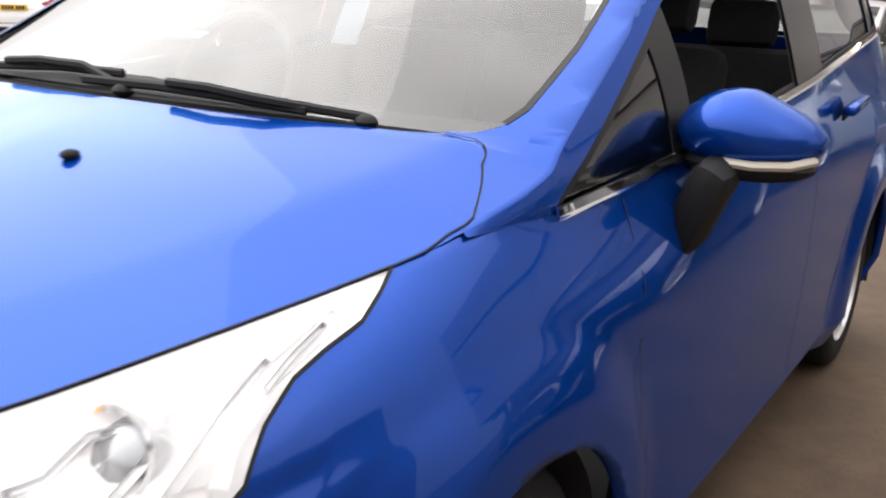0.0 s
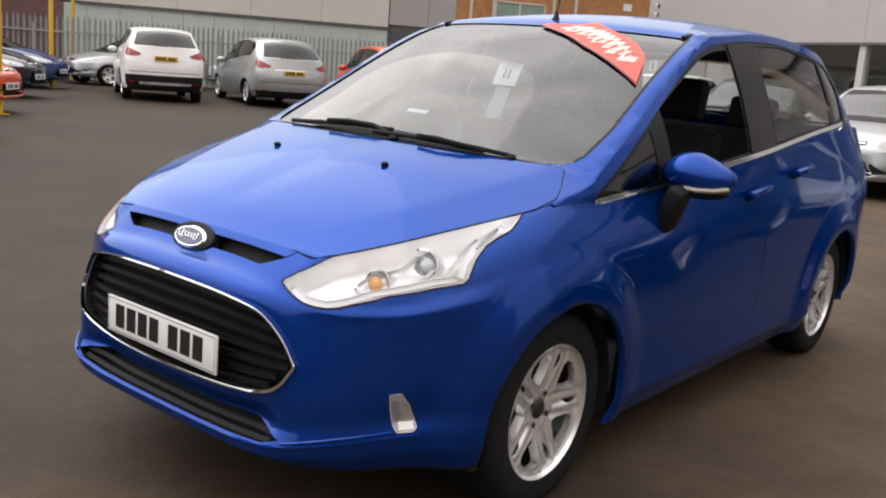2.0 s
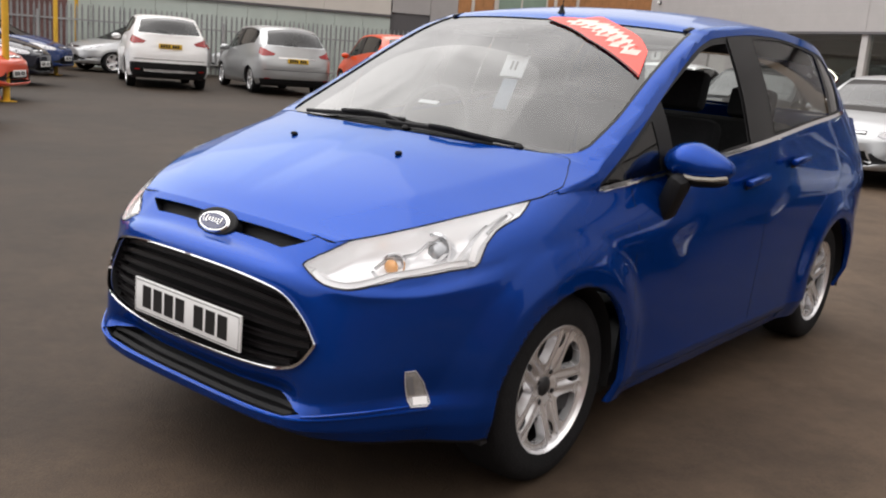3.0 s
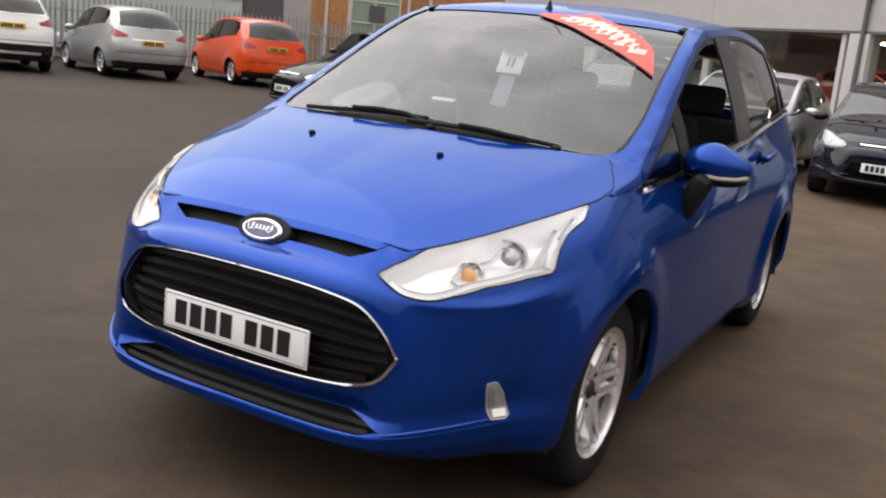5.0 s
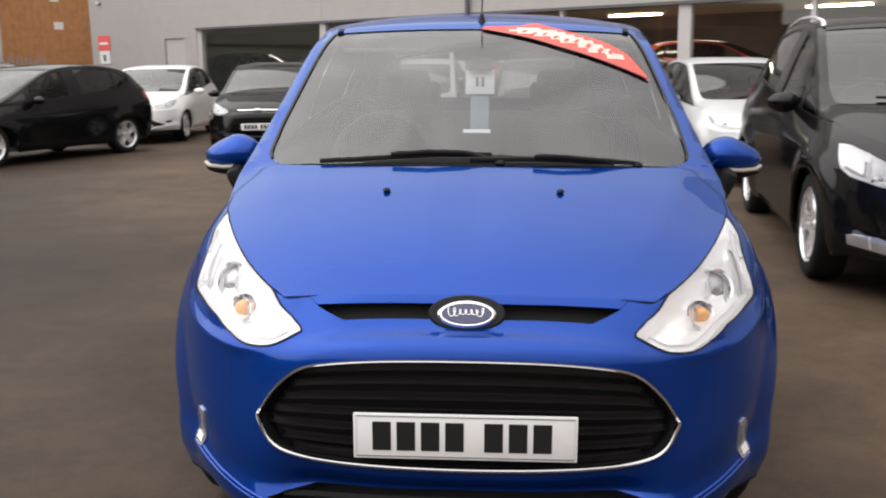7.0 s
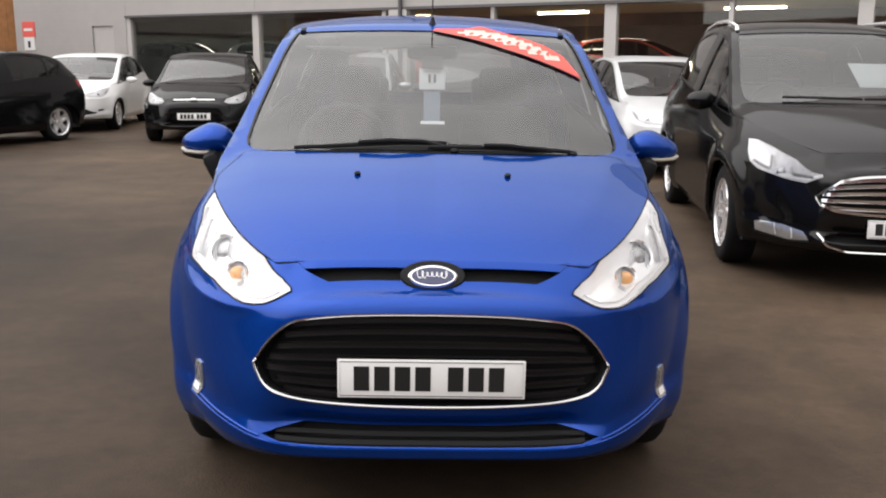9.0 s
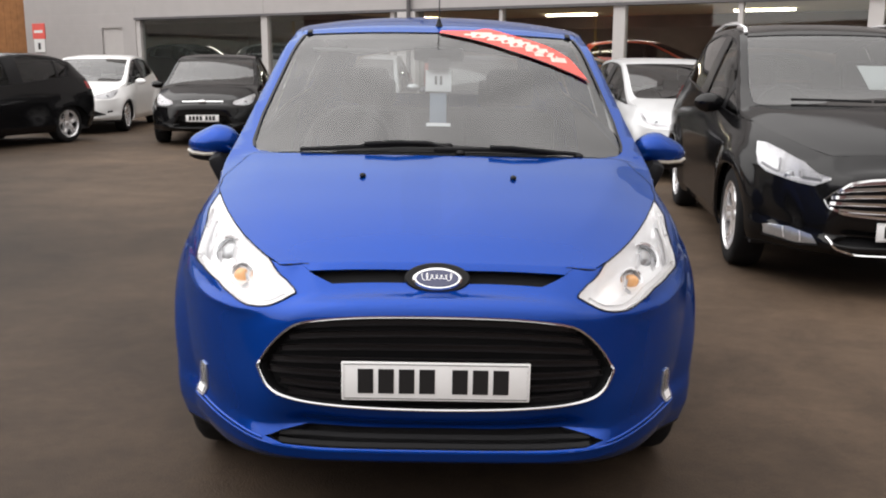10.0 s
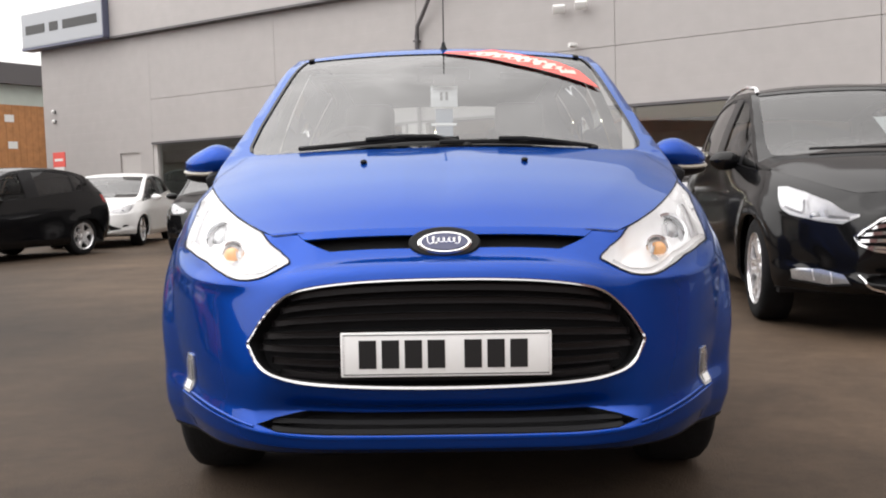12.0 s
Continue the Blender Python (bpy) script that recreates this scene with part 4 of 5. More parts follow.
                if s_ is hull:
                    flare(bm, HUB_F)
                    flare(bm, HUB_R)
                if sg < 0:
                    mirror_bm(bm)
                part("shut_line", bm, GAP, root)
            bm = strip(deck, [(.888, 6.1), (.908, 6.3), (.928, 7), (.932, 8.5), (.926, 10.0)], .010, .0012, 16)
            if sg < 0:
                mirror_bm(bm)
            part("screen_border", bm, FRAME_BLACK, root)
            # washer jets
            bm = ball(.011, .015, .008, Vector((sg * .249, .588, .991)), 12)
            part("washer_jet", bm, TRIM, root)
            # roof bar end caps
            bm = box_bm(-.012, .012, -.03, .03, -.004, .006, .003, m=pose(sg * .585, 1.885, 1.485, 14, sg * 8, 0))
            part("roof_cap", bm, TRIM, root)
        cowl = [(-.64, 5.79), (-.62, 5.86), (-.40, 6.0), (-.15, 6.12), (.12, 6.12), (.36, 6.04), (.62, 5.87), (.64, 5.80)]
        bm = flat_grid(-.64, .64, 5.78, 6.12, 28, 6, keep=cowl)
        lay(bm, deck, .002, None, False)
        part("cowl_panel", bm, TRIM, root, "black cowl below the wipers")
        # badge
        def oval(rx, rz, y0, y1, bev):
            bm = bmesh.new()
            rings = []
            for k, y in ((1, y1), (1, y0 + bev), (1 - bev / rz, y0)):
                rings.append([bm.verts.new((rx * (k if k == 1 else 1 - bev / rx) * math.cos(a), y, rz * k * math.sin(a))) for a in [2 * math.pi * i / 36 for i in range(36)]])
            for p, q in zip(rings, rings[1:]):
                for i in range(36):
                    bm.faces.new((p[i], p[(i + 1) % 36], q[(i + 1) % 36], q[i]))
            bm.faces.new(rings[-1])
            bmesh.ops.recalc_face_normals(bm, faces=bm.faces)
            return bm
        badge = part("badge", oval(.069, .034, -.006, .03, .005), CHROME, root, "chrome oval badge with a blue field", at=pose(0, .062, .766, -32))
        part("badge_field", oval(.060, .026, -.0085, -.005, .002), BADGE_BLUE, badge)
        wave = [(-.042 + .084 * i / 72 - .005 * math.sin(i * .55), -.0095, .003 + .011 * math.cos(i * .55) * (1 if i < 18 or i > 58 else .55)) for i in range(73)]
        part("badge_mark", tube(wave, .0013, 6), CHROME, badge)
        part("badge_surround", oval(.092, .046, -.001, .03, .004), TRIM, root, at=pose(0, .068, .768, -32))
        # wipers
        for pts_ in (((-.64, 5.72), (-.39, 5.92), (-.15, 6.04), (.12, 6.05)), ((-.02, 5.84), (.20, 5.88), (.38, 5.82), (.60, 5.64))):
            pts = [top(u, s) + Vector((0, -.006, .011)) for s, u in [(pts_[k][0] + (pts_[k + 1][0] - pts_[k][0]) * i / 5, pts_[k][1] + (pts_[k + 1][1] - pts_[k][1]) * i / 5) for k in range(3) for i in range(5)]]
            blade = part("wiper", tube(pts, .0045, 6, flat=1.7), TRIM, root, "black wiper blade")
            q = top(5.82, .10 if pts_[0][0] < -.3 else .66)
            part("wiper_arm", tube([pts[6] + Vector((0, -.008, .010)), pts[9] + Vector((0, -.014, .012)), pts[12] + Vector((0, -.012, .008)), q + Vector((0, -.002, .006))], .006, 6, flat=1.2), TRIM, blade)
            part("wiper_boss", ball(.018, .018, .012, q, 12), TRIM, blade)
        # aerial
        aer = part("aerial", lathe([(.001, .03), (.006, .03), (.012, .008), (.020, -.004)], 12), TRIM, root, at=pose(0, 1.86, 1.523, 0, -90, 0))
        part("rod", tube([(.02, 0, 0), (.10, .02, 0), (.24, .055, 0)], .0028, 6), TRIM, aer)
        # banner on the windscreen
        BAN = [(.0, 9.98), (.02, 10.2), (.24, 10.28), (.31, 10.55), (.345, 10.56), (.45, 10.12), (.72, 9.09), (.82, 8.60), (.885, 7.85), (.44, 8.78)]
        bm = flat_grid(0, .89, 7.8, 10.6, 16, 14, keep=BAN)
        lay(bm, deck, .003, None, False)
        ban = part("banner", bm, STICKER_RED, root, "red and white sales banner across the glass")
        field = [(.13, 9.86), (.25, 10.06), (.36, 10.06), (.46, 9.80), (.60, 9.30), (.72, 8.82), (.78, 8.48), (.77, 8.30), (.62, 8.68), (.44, 9.12), (.30, 9.46)]
        bm = flat_grid(.12, .79, 8.2, 10.1, 14, 10, holes=())
        bmesh.ops.delete(bm, geom=[f for f in bm.faces if not inside(field, *f.calc_center_median()[:2])], context="FACES")
        lay(bm, deck, .0042, None, False)
        part("banner_field", bm, PINK_VINYL, ban, "pale worn middle of the banner")
        for i in range(9):
            t = i / 8
            x0, y0 = .24 + .47 * t, 9.72 - 1.16 * t - .06 * math.sin(i * 2.1)
            poly = [(x0, y0), (x0 + .012, y0 - .10), (x0 + .040, y0 + .02 + .05 * (i % 3)), (x0 + .026, y0 + .16)]
            bm = flat_grid(min(p[0] for p in poly), max(p[0] for p in poly), min(p[1] for p in poly), max(p[1] for p in poly), 3, 3, keep=poly)
            lay(bm, deck, .0052, None, False)
            part("bar", bm, STICKER_RED, ban, "red bar in place of lettering")
        bm = strip(deck, [(.02, 9.92), (.44, 8.79), (.88, 7.88)], .007, .0046, 12)
        part("banner_edge", bm, INK, ban)
        # things behind the glass
        im = part("interior_mirror", box_bm(-.11, .11, -.02, .02, -.03, .03, .015, m=pose(0, 1.72, 1.395, 15)), TRIM, root)
        part("price_tag", box_bm(-.055, .055, -.002, .002, -.05, .05, .001, m=pose(0, 1.55, 1.283, -28)), PAPER, im, "white numbered tag")
        for k in (-.016, .006):
            part("bar", box_bm(k, k + .010, -.0035, -.0025, -.02, .02, m=pose(0, 1.548, 1.284, -28)), INK, im)
        part("tag_card", box_bm(-.045, .045, -.002, .002, -.03, .03, .001, m=pose(0, 1.565, 1.352, -28)), TRIM, im)
        part("tag_card", box_bm(-.035, .035, -.002, .002, -.07, .07, .001, m=pose(0, 1.50, 1.17, -28)), TAG_BLUE, im)
        p = top(6.72, 0)
        part("paper_slip", box_bm(-.045, .045, -.012, .012, -.001, .001, m=pose(0, p.y, p.z - .012, 24)), PAPER, root)
        for x, y, z in ((-.40, 1.9, 1.40), (.42, 1.9, 1.40)):
            part("sun_visor", box_bm(x - .17, x + .17, y - .07, y + .07, z, z + .016, .006), LINING, root)
    # plates
    yn = warp(Vector((0, -.03, .5))).y if warp else -.032
    if plate:
        number_plate(root, PLATE_W, pose(0, yn, .497 if fine else spec.get("plate_z", .45), 0 if fine else -4))
    if rear:
        for nm, pts, wd, m_ in (("tailgate_trim", [(17, 5.05), (15.9, 5.05)], .035, CHROME if "SILVER" in label.upper() else body_paint), ("spoiler", [(17, 6.0), (15.6, 6.0)], .02, body_paint), ("bumper_seam", [(17, 3.0), (15.0, 3.0)], .012, GAP), ("reflector", [(15.4, 1.4), (15.0, 1.4)], .03, TAIL_RED)):
            for sg in (1, -1):
                bm = strip(hull, pts, wd, .006, 6)
                if sg < 0:
                    mirror_bm(bm)
                for w in bm.verts:
                    w.co = warp(w.co)
                part(nm, bm, m_, root)
        if low:
            for sg in (1, -1):
                bm = strip(hull, [(17, 1.1), (15.6, 1.1)], .05, .010, 6)
                thicken(bm, .008)
                if sg < 0:
                    mirror_bm(bm)
                for w in bm.verts:
                    w.co = warp(w.co)
                part("skid_plate", bm, ALLOY, root)
        wp = warp(Vector((0, 3.99, 1.15)))
        part("rear_wiper", tube([(-.02, wp.y + .012, wp.z), (.12, wp.y - .02, wp.z + .05), (.30, wp.y - .03, wp.z + .07)], .008, 6), TRIM, root)
        number_plate(root, PLATE_Y, pose(0, spec["y"][-1] + .012, spec.get("rear_plate_z", .8), 0, 0, 180))

    # cabin
    def inner(nm, bm, m_=DASH):
        if warp:
            for v in bm.verts:
                v.co = warp(v.co)
        return part(nm, bm, m_, root)
    inner("floor_pan", box_bm(-.78, .78, .45, 3.75, .20, .26))
    inner("dashboard", box_bm(-.70, .70, .92, 1.36, .62, 1.0, .07))
    inner("bulkhead", box_bm(-.55, .55, .5, .95, .3, .76))
    for sg in (-1, 1):
        bm = flat_grid(9.12, 12.4, .8, 5.97, 16, 8)
        lay(bm, hull, -.03, None, False)
        if sg < 0:
            mirror_bm(bm)
        inner("door_lining", bm)
    inner("rear_bench", box_bm(-.62, .62, 2.7, 3.2, .3, .62, .05), SEAT)
    inner("rear_backrest", box_bm(-.62, .62, 3.12, 3.26, .55, 1.10, .05), SEAT)
    for x in (-.37, .37):
        inner("front_seat", box_bm(-.24 + x, .24 + x, 1.72, 2.22, .38, .60, .05), SEAT)
        inner("seat_back", box_bm(-.23, .23, -.06, .06, 0, .62, .05, m=pose(x, 2.18, .52, -14)), SEAT)
        inner("headrest", box_bm(-.12, .12, -.05, .05, -.09, .09, .035, m=pose(x, 2.36, 1.24, -12)), SEAT)
        inner("rear_headrest", box_bm(-.12, .12, -.05, .05, -.08, .08, .03, m=pose(x, 3.24, 1.18, -12)), SEAT)
    bm = flat_grid(0, .92, 10.2, 15.6, 8, 16)
    lay(bm, deck, -.035, warp)
    part("roof_lining", bm, LINING, root)
    ring = [(-.37 + .185 * math.cos(a), 1.50 + .07 * math.sin(a), .99 + .17 * math.sin(a)) for a in [i * math.pi / 12 for i in range(24)]]
    inner("steering_wheel", tube(ring, .015, 8, True))
    if fine or near:
        blend_normals([o for o in root.children if o.data and o.data.materials[0] is body_paint and o.name.split(".")[0] in ("roof", "roof_rail", "bonnet", "front_wing", "front_door", "rear_door", "rear_wing", "front_bumper", "tailgate", "rear_bumper")])
    return root


def blend_normals(obs, radius=.028):
    """Lets the shading run smoothly over the seams between painted panels."""
    tree, places = [], []
    for o in obs:
        me = o.data
        count = np.zeros(len(me.edges), int)
        for lp in me.loops:
            count[lp.edge_index] += 1
        rim = {v for e, c in zip(me.edges, count) if c == 1 for v in e.vertices}
        for i in rim:
            places.append((me.vertices[i].co.copy(), me.vertices[i].normal.copy()))
        tree.append(rim)
    kd = kdtree.KDTree(len(places))
    for i, (c, n) in enumerate(places):
        kd.insert(c, i)
    kd.balance()
    for o, rim in zip(obs, tree):
        me = o.data
        out = []
        for v in me.vertices:
            n = v.normal.copy()
            if v.index in rim:
                acc = Vector()
                for c, i, d in kd.find_range(v.co, radius):
                    m = places[i][1]
                    if m.dot(v.normal) > .3:
                        acc += m * (1 - d / radius + .02)
                n = acc.normalized() if acc.length > 0 else n
            out.append(n)
        me.normals_split_custom_set_from_vertices(out)


CLEAR_GREY = mat("smoked_clear_lens", (0.30, 0.27, 0.22), 0.15, coat=0.8)
FRAME_BLACK = mat("black_window_frame", (0.008, 0.008, 0.009), 0.4, coat=0.03, spec=0.2)
PROJECTOR = mat("projector_lens", (0.34, 0.35, 0.36), 0.08, 0.6, 1.0)
LINING = mat("grey_roof_lining", (0.25, 0.25, 0.25), 0.9)

PINK_VINYL = mat("pale_pink_vinyl", (0.86, 0.50, 0.44), 0.5, vary=0.3, scale=26)
FOG_GLASS = mat("clear_lamp_silver", (0.66, 0.68, 0.70), 0.15, 0.7, 0.6, vary=0.25, scale=90)
LAMP_GREY = mat("smoky_lamp_silver", (0.66, 0.66, 0.67), 0.3, 0.4, 0.4, vary=0.25, scale=30)
LAMP_DARK = mat("lamp_shadow_grey", (0.22, 0.22, 0.23), 0.4, 0.2)


# ---- the ground: level yard, with a slight fall towards the showroom side ----
FALL = radians(0.95)


def ground_z(x):
    d = x + 0.9
    return -math.tan(FALL) * 0.5 * (d + math.sqrt(d * d + 0.05))


def stand(x, y, heading, length):
    """Pose of a car whose middle is at (x, y), its nose towards heading."""
    a = math.atan2(heading[0], -heading[1])
    tilt = pose(0, 0, 0, 0, 0.95 if x > -0.9 else 0, 0)
    return Matrix.Translation((x, y, ground_z(x))) @ tilt @ Matrix.Rotation(a, 4, "Z") @ Matrix.Translation((0, -length / 2, 0))


ASPHALT = bpy.data.materials.new("yard_asphalt")
ASPHALT.use_nodes = True
an, al = ASPHALT.node_tree.nodes, ASPHALT.node_tree.links
ab = an["Principled BSDF"]
aco = an.new("ShaderNodeTexCoord")
patchy, grit, ramp, agr = an.new("ShaderNodeTexNoise"), an.new("ShaderNodeTexNoise"), an.new("ShaderNodeValToRGB"), an.new("ShaderNodeMixRGB")
patchy.inputs["Scale"].default_value, patchy.inputs["Detail"].default_value = 0.35, 7
grit.inputs["Scale"].default_value, grit.inputs["Detail"].default_value = 140, 4
ramp.color_ramp.elements[0].position, ramp.color_ramp.elements[1].position = 0.35, 0.68
ramp.color_ramp.elements[0].color, ramp.color_ramp.elements[1].color = (0.046, 0.0305, 0.0195, 1), (0.078, 0.0525, 0.034, 1)
agr.blend_type = "OVERLAY"
agr.inputs["Fac"].default_value = 0.45
for t in (patchy, grit):
    al.new(aco.outputs["Object"], t.inputs["Vector"])
al.new(patchy.outputs["Fac"], ramp.inputs["Fac"])
al.new(ramp.outputs["Color"], agr.inputs["Color1"])
al.new(grit.outputs["Fac"], agr.inputs["Color2"])
stain, stain_ramp, amul = an.new("ShaderNodeTexNoise"), an.new("ShaderNodeMapRange"), an.new("ShaderNodeVectorMath")
stain.inputs["Scale"].default_value, stain.inputs["Detail"].default_value, stain.inputs["Distortion"].default_value = 2.2, 8, 0.6
stain_ramp.inputs["From Min"].default_value, stain_ramp.inputs["From Max"].default_value = 0.36, 0.62
stain_ramp.inputs["To Min"].default_value, stain_ramp.inputs["To Max"].default_value = 0.85, 1.11
amul.operation = "SCALE"
al.new(aco.outputs["Object"], stain.inputs["Vector"])
al.new(stain.outputs["Fac"], stain_ramp.inputs["Value"])
spots, spots_ramp, spots_mul = an.new("ShaderNodeTexNoise"), an.new("ShaderNodeMapRange"), an.new("ShaderNodeVectorMath")
spots.inputs["Scale"].default_value, spots.inputs["Detail"].default_value, spots.inputs["Roughness"].default_value = 11, 6, 0.7
spots_ramp.inputs["From Min"].default_value, spots_ramp.inputs["From Max"].default_value = 0.35, 0.65
spots_ramp.inputs["To Min"].default_value, spots_ramp.inputs["To Max"].default_value = 0.86, 1.12
spots_mul.operation = "SCALE"
al.new(aco.outputs["Object"], spots.inputs["Vector"])
al.new(spots.outputs["Fac"], spots_ramp.inputs["Value"])
al.new(agr.outputs["Color"], spots_mul.inputs[0])
al.new(spots_ramp.outputs["Result"], spots_mul.inputs["Scale"])
al.new(spots_mul.outputs["Vector"], amul.inputs[0])
al.new(stain_ramp.outputs["Result"], amul.inputs["Scale"])
# broad tone: darker towards -x, lighter towards +x, its edge broken by noise
tone_dot, tone_edge, tone_range, tone_mul = an.new("ShaderNodeVectorMath"), an.new("ShaderNodeMath"), an.new("ShaderNodeMapRange"), an.new("ShaderNodeVectorMath")
tone_dot.operation, tone_edge.operation, tone_mul.operation = "DOT_PRODUCT", "MULTIPLY_ADD", "SCALE"
tone_dot.inputs[1].default_value, tone_edge.inputs[1].default_value = (1.0, 0.5, 0.0), 5.0
tone_range.interpolation_type = "SMOOTHSTEP"
tone_range.inputs["From Min"].default_value, tone_range.inputs["From Max"].default_value = 0.0, 6.0
tone_range.inputs["To Min"].default_value, tone_range.inputs["To Max"].default_value = 0.46, 1.30
al.new(aco.outputs["Object"], tone_dot.inputs[0])
al.new(patchy.outputs["Fac"], tone_edge.inputs[0])
al.new(tone_dot.outputs["Value"], tone_edge.inputs[2])
al.new(tone_edge.outputs["Value"], tone_range.inputs["Value"])
al.new(amul.outputs["Vector"], tone_mul.inputs[0])
al.new(tone_range.outputs["Result"], tone_mul.inputs["Scale"])
al.new(tone_mul.outputs["Vector"], ab.inputs["Base Color"])
abump = an.new("ShaderNodeBump")
abump.inputs["Strength"].default_value, abump.inputs["Distance"].default_value = 0.5, 0.006
al.new(grit.outputs["Fac"], abump.inputs["Height"])
al.new(abump.outputs["Normal"], ab.inputs["Normal"])
ab.inputs["Roughness"].default_value, ab.inputs["Specular IOR Level"].default_value = 0.75, 0.25

bm = bmesh.new()
xs = [-400, -60, -20, -8, -3, -2] + [-1.8 + .1 * i for i in range(19)] + [.5, 2, 8, 20, 60, 400]
ys = [-400, -40, -10, 0, 10, 20, 40, 400]
gv = [[bm.verts.new((x, y, ground_z(min(x, 9)))) for y in ys] for x in xs]
for i in range(len(xs) - 1):
    for j in range(len(ys) - 1):
        bm.faces.new((gv[i][j], gv[i + 1][j], gv[i + 1][j + 1], gv[i][j + 1]))
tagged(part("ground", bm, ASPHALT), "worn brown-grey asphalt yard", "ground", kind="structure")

# ---- the blue car ----
HERO = Matrix.Translation((-.9, 0, 0)) @ pose(0, 0, 0, 0, 0.95, 0) @ Matrix.Translation((.9, 0, 0))
car("hatchback_car", "blue metallic small family hatchback with black grille and alloy wheels", BLUE, HERO, fine=True, group="")

# ---- other cars ----
FOCUS = dict(y=(-.05, 0, .88, 1.15, 2.15, 3.53, 3.95, 4.36), z=(0, .32, .53, .74, .93, 1.08, 1.48), w=.91, r=.32,
             headlamp=[(2.9, 5.42), (3.3, 5.12), (4.9, 4.96), (5.6, 5.12), (6.2, 5.58), (6.2, 5.74), (5.3, 5.85), (3.3, 5.9)],
             grille=[(-.01, 2.12), (2.45, 2.15), (2.5, 2.4), (2.05, 3.35), (-.01, 3.38)])
KUGA = dict(y=(-.05, 0, .90, 1.2, 2.1, 3.59, 4.0, 4.52), z=(0, .36, .62, .88, 1.1, 1.27, 1.68), w=.92, r=.36, rear_plate_z=.98, low_v=2.5)
SMAX = dict(y=(-.05, 0, .95, 1.2, 2.1, 3.80, 4.25, 4.77), z=(0, .34, .56, .80, 1.02, 1.2, 1.65), w=.942, r=.34, rear_plate_z=.84, low_v=1.3)
CMAX = dict(y=(-.05, 0, .90, 1.15, 2.0, 3.69, 4.1, 4.52), z=(0, .33, .56, .80, 1.02, 1.2, 1.68), w=.914, r=.33, rear_plate_z=.95)
GALAXY = dict(y=(-.05, 0, .96, 1.25, 2.15, 3.81, 4.3, 4.85), z=(0, .345, .60, .86, 1.08, 1.24, 1.73), w=.958, r=.345, plate_z=.42,
              headlamp=[(3.0, 4.68), (3.05, 4.3), (3.62, 3.92), (4.5, 3.98), (5.5, 4.12), (6.0, 4.55), (6.26, 5.05), (6.22, 5.42), (5.6, 5.55), (4.9, 5.55), (4.0, 5.42)],
              grille=[(-.01, 3.2), (2.4, 3.24), (2.95, 3.34), (3.15, 3.52), (2.85, 3.72), (2.2, 3.94), (1.5, 4.0), (-.01, 4.02)])
OTHERS = [
    ("suv_car", "white family SUV seen from behind, dark lower bumper", WHITE_P, (-18.35, 12.4), (-.879, .477), KUGA, 4.52, dict(rear=True, low=TRIM)),
    ("people_carrier", "silver people carrier parked nose to the fence", SILVER_P, (-17.1, 14.9), (-.913, .407), SMAX, 4.77, dict(rear=True)),
    ("people_carrier", "orange people carrier parked nose to the fence", ORANGE_P, (-15.5, 17.7), (-.883, .469), CMAX, 4.52, dict(rear=True)),
    ("estate_car", "dark grey car parked beside the orange one", GREY_P, (-13.2, 20.6), (-.883, .469), SMAX, 4.77, dict(rear=True)),
    ("hatchback_car", "silver hatchback in the far corner by the fence", SILVER_P, (-23.6, 15.2), (-.05, -1), FOCUS, 4.36, {}),
    ("hatchback_car", "pale silver hatchback between the white and the silver cars", PALE_P, (-24.6, 20.6), (-.05, -1), FOCUS, 4.36, {}),
    ("hatchback_car", "coral red hatchback in the row by the yellow posts", RED_P, (-11.13, 2.39), (.75, .66), FOCUS, 4.36, {}),
    ("hatchback_car", "orange hatchback in the row by the yellow posts", RED_P, (-14.66, 4.62), (.75, .66), FOCUS, 4.36, {}),
    ("hatchback_car", "navy hatchback in the row by the yellow posts", NAVY_P, (-18.5, 7.13), (.75, .66), FOCUS, 4.36, {}),
    ("hatchback_car", "dark blue hatchback at the end of the row", DEEP_BLUE_P, (-22.2, 9.73), (.75, .66), FOCUS, 4.36, {}),
    ("hatchback_car", "black hatchback parked across the yard", BLACK_P, (-7.48, 12.5), (-.38, -.925), FOCUS, 4.36, {}),
    ("hatchback_car", "white hatchback in front of the showroom", WHITE_P, (-7.0, 17.3), (.08, -1), FOCUS, 4.36, {}),
    ("hatchback_car", "black hatchback facing the yard by the showroom", BLACK_P, (-3.95, 14.9), (.1, -1), FOCUS, 4.36, {}),
    ("hatchback_car", "silver hatchback facing the yard by the showroom", SILVER_P, (-1.3, 13.2), (-.05, -1), FOCUS, 4.36, {}),
    ("hatchback_car", "dark navy hatchback facing the yard by the showroom", NAVY_P, (.85, 12.3), (.03, -1), FOCUS, 4.36, {}),
    ("hatchback_car", "silver hatchback angled beside the black people carrier", PALE_P, (3.28, 10.75), (.03, -1), FOCUS, 4.36, {}),
    ("people_carrier", "black people carrier with chrome grille bars", BLACK_P, (3.18, 5.34), (-.125, -1), GALAXY, 4.85, dict(grille="chrome")),
]
for nm, lab, pt, (cx, cy), hd, sp, ln, extra in OTHERS:
    car(nm, lab, pt, stand(cx, cy, hd, ln), sp, **extra)


# ---- showroom building: its wall runs along y = 19.6 - 0.62 x ----
CLAD = mat("grey_wall_cladding", (0.40, 0.38, 0.375), 0.5, 0.0, vary=0.06, scale=3, bump=0.05, bump_scale=4)
cn, cl = CLAD.node_tree.nodes, CLAD.node_tree.links
rib, rib_bump, rib_co = cn.new("ShaderNodeTexWave"), cn.new("ShaderNodeBump"), cn.new("ShaderNodeTexCoord")
rib.bands_direction, rib.wave_profile = "Z", "SAW"
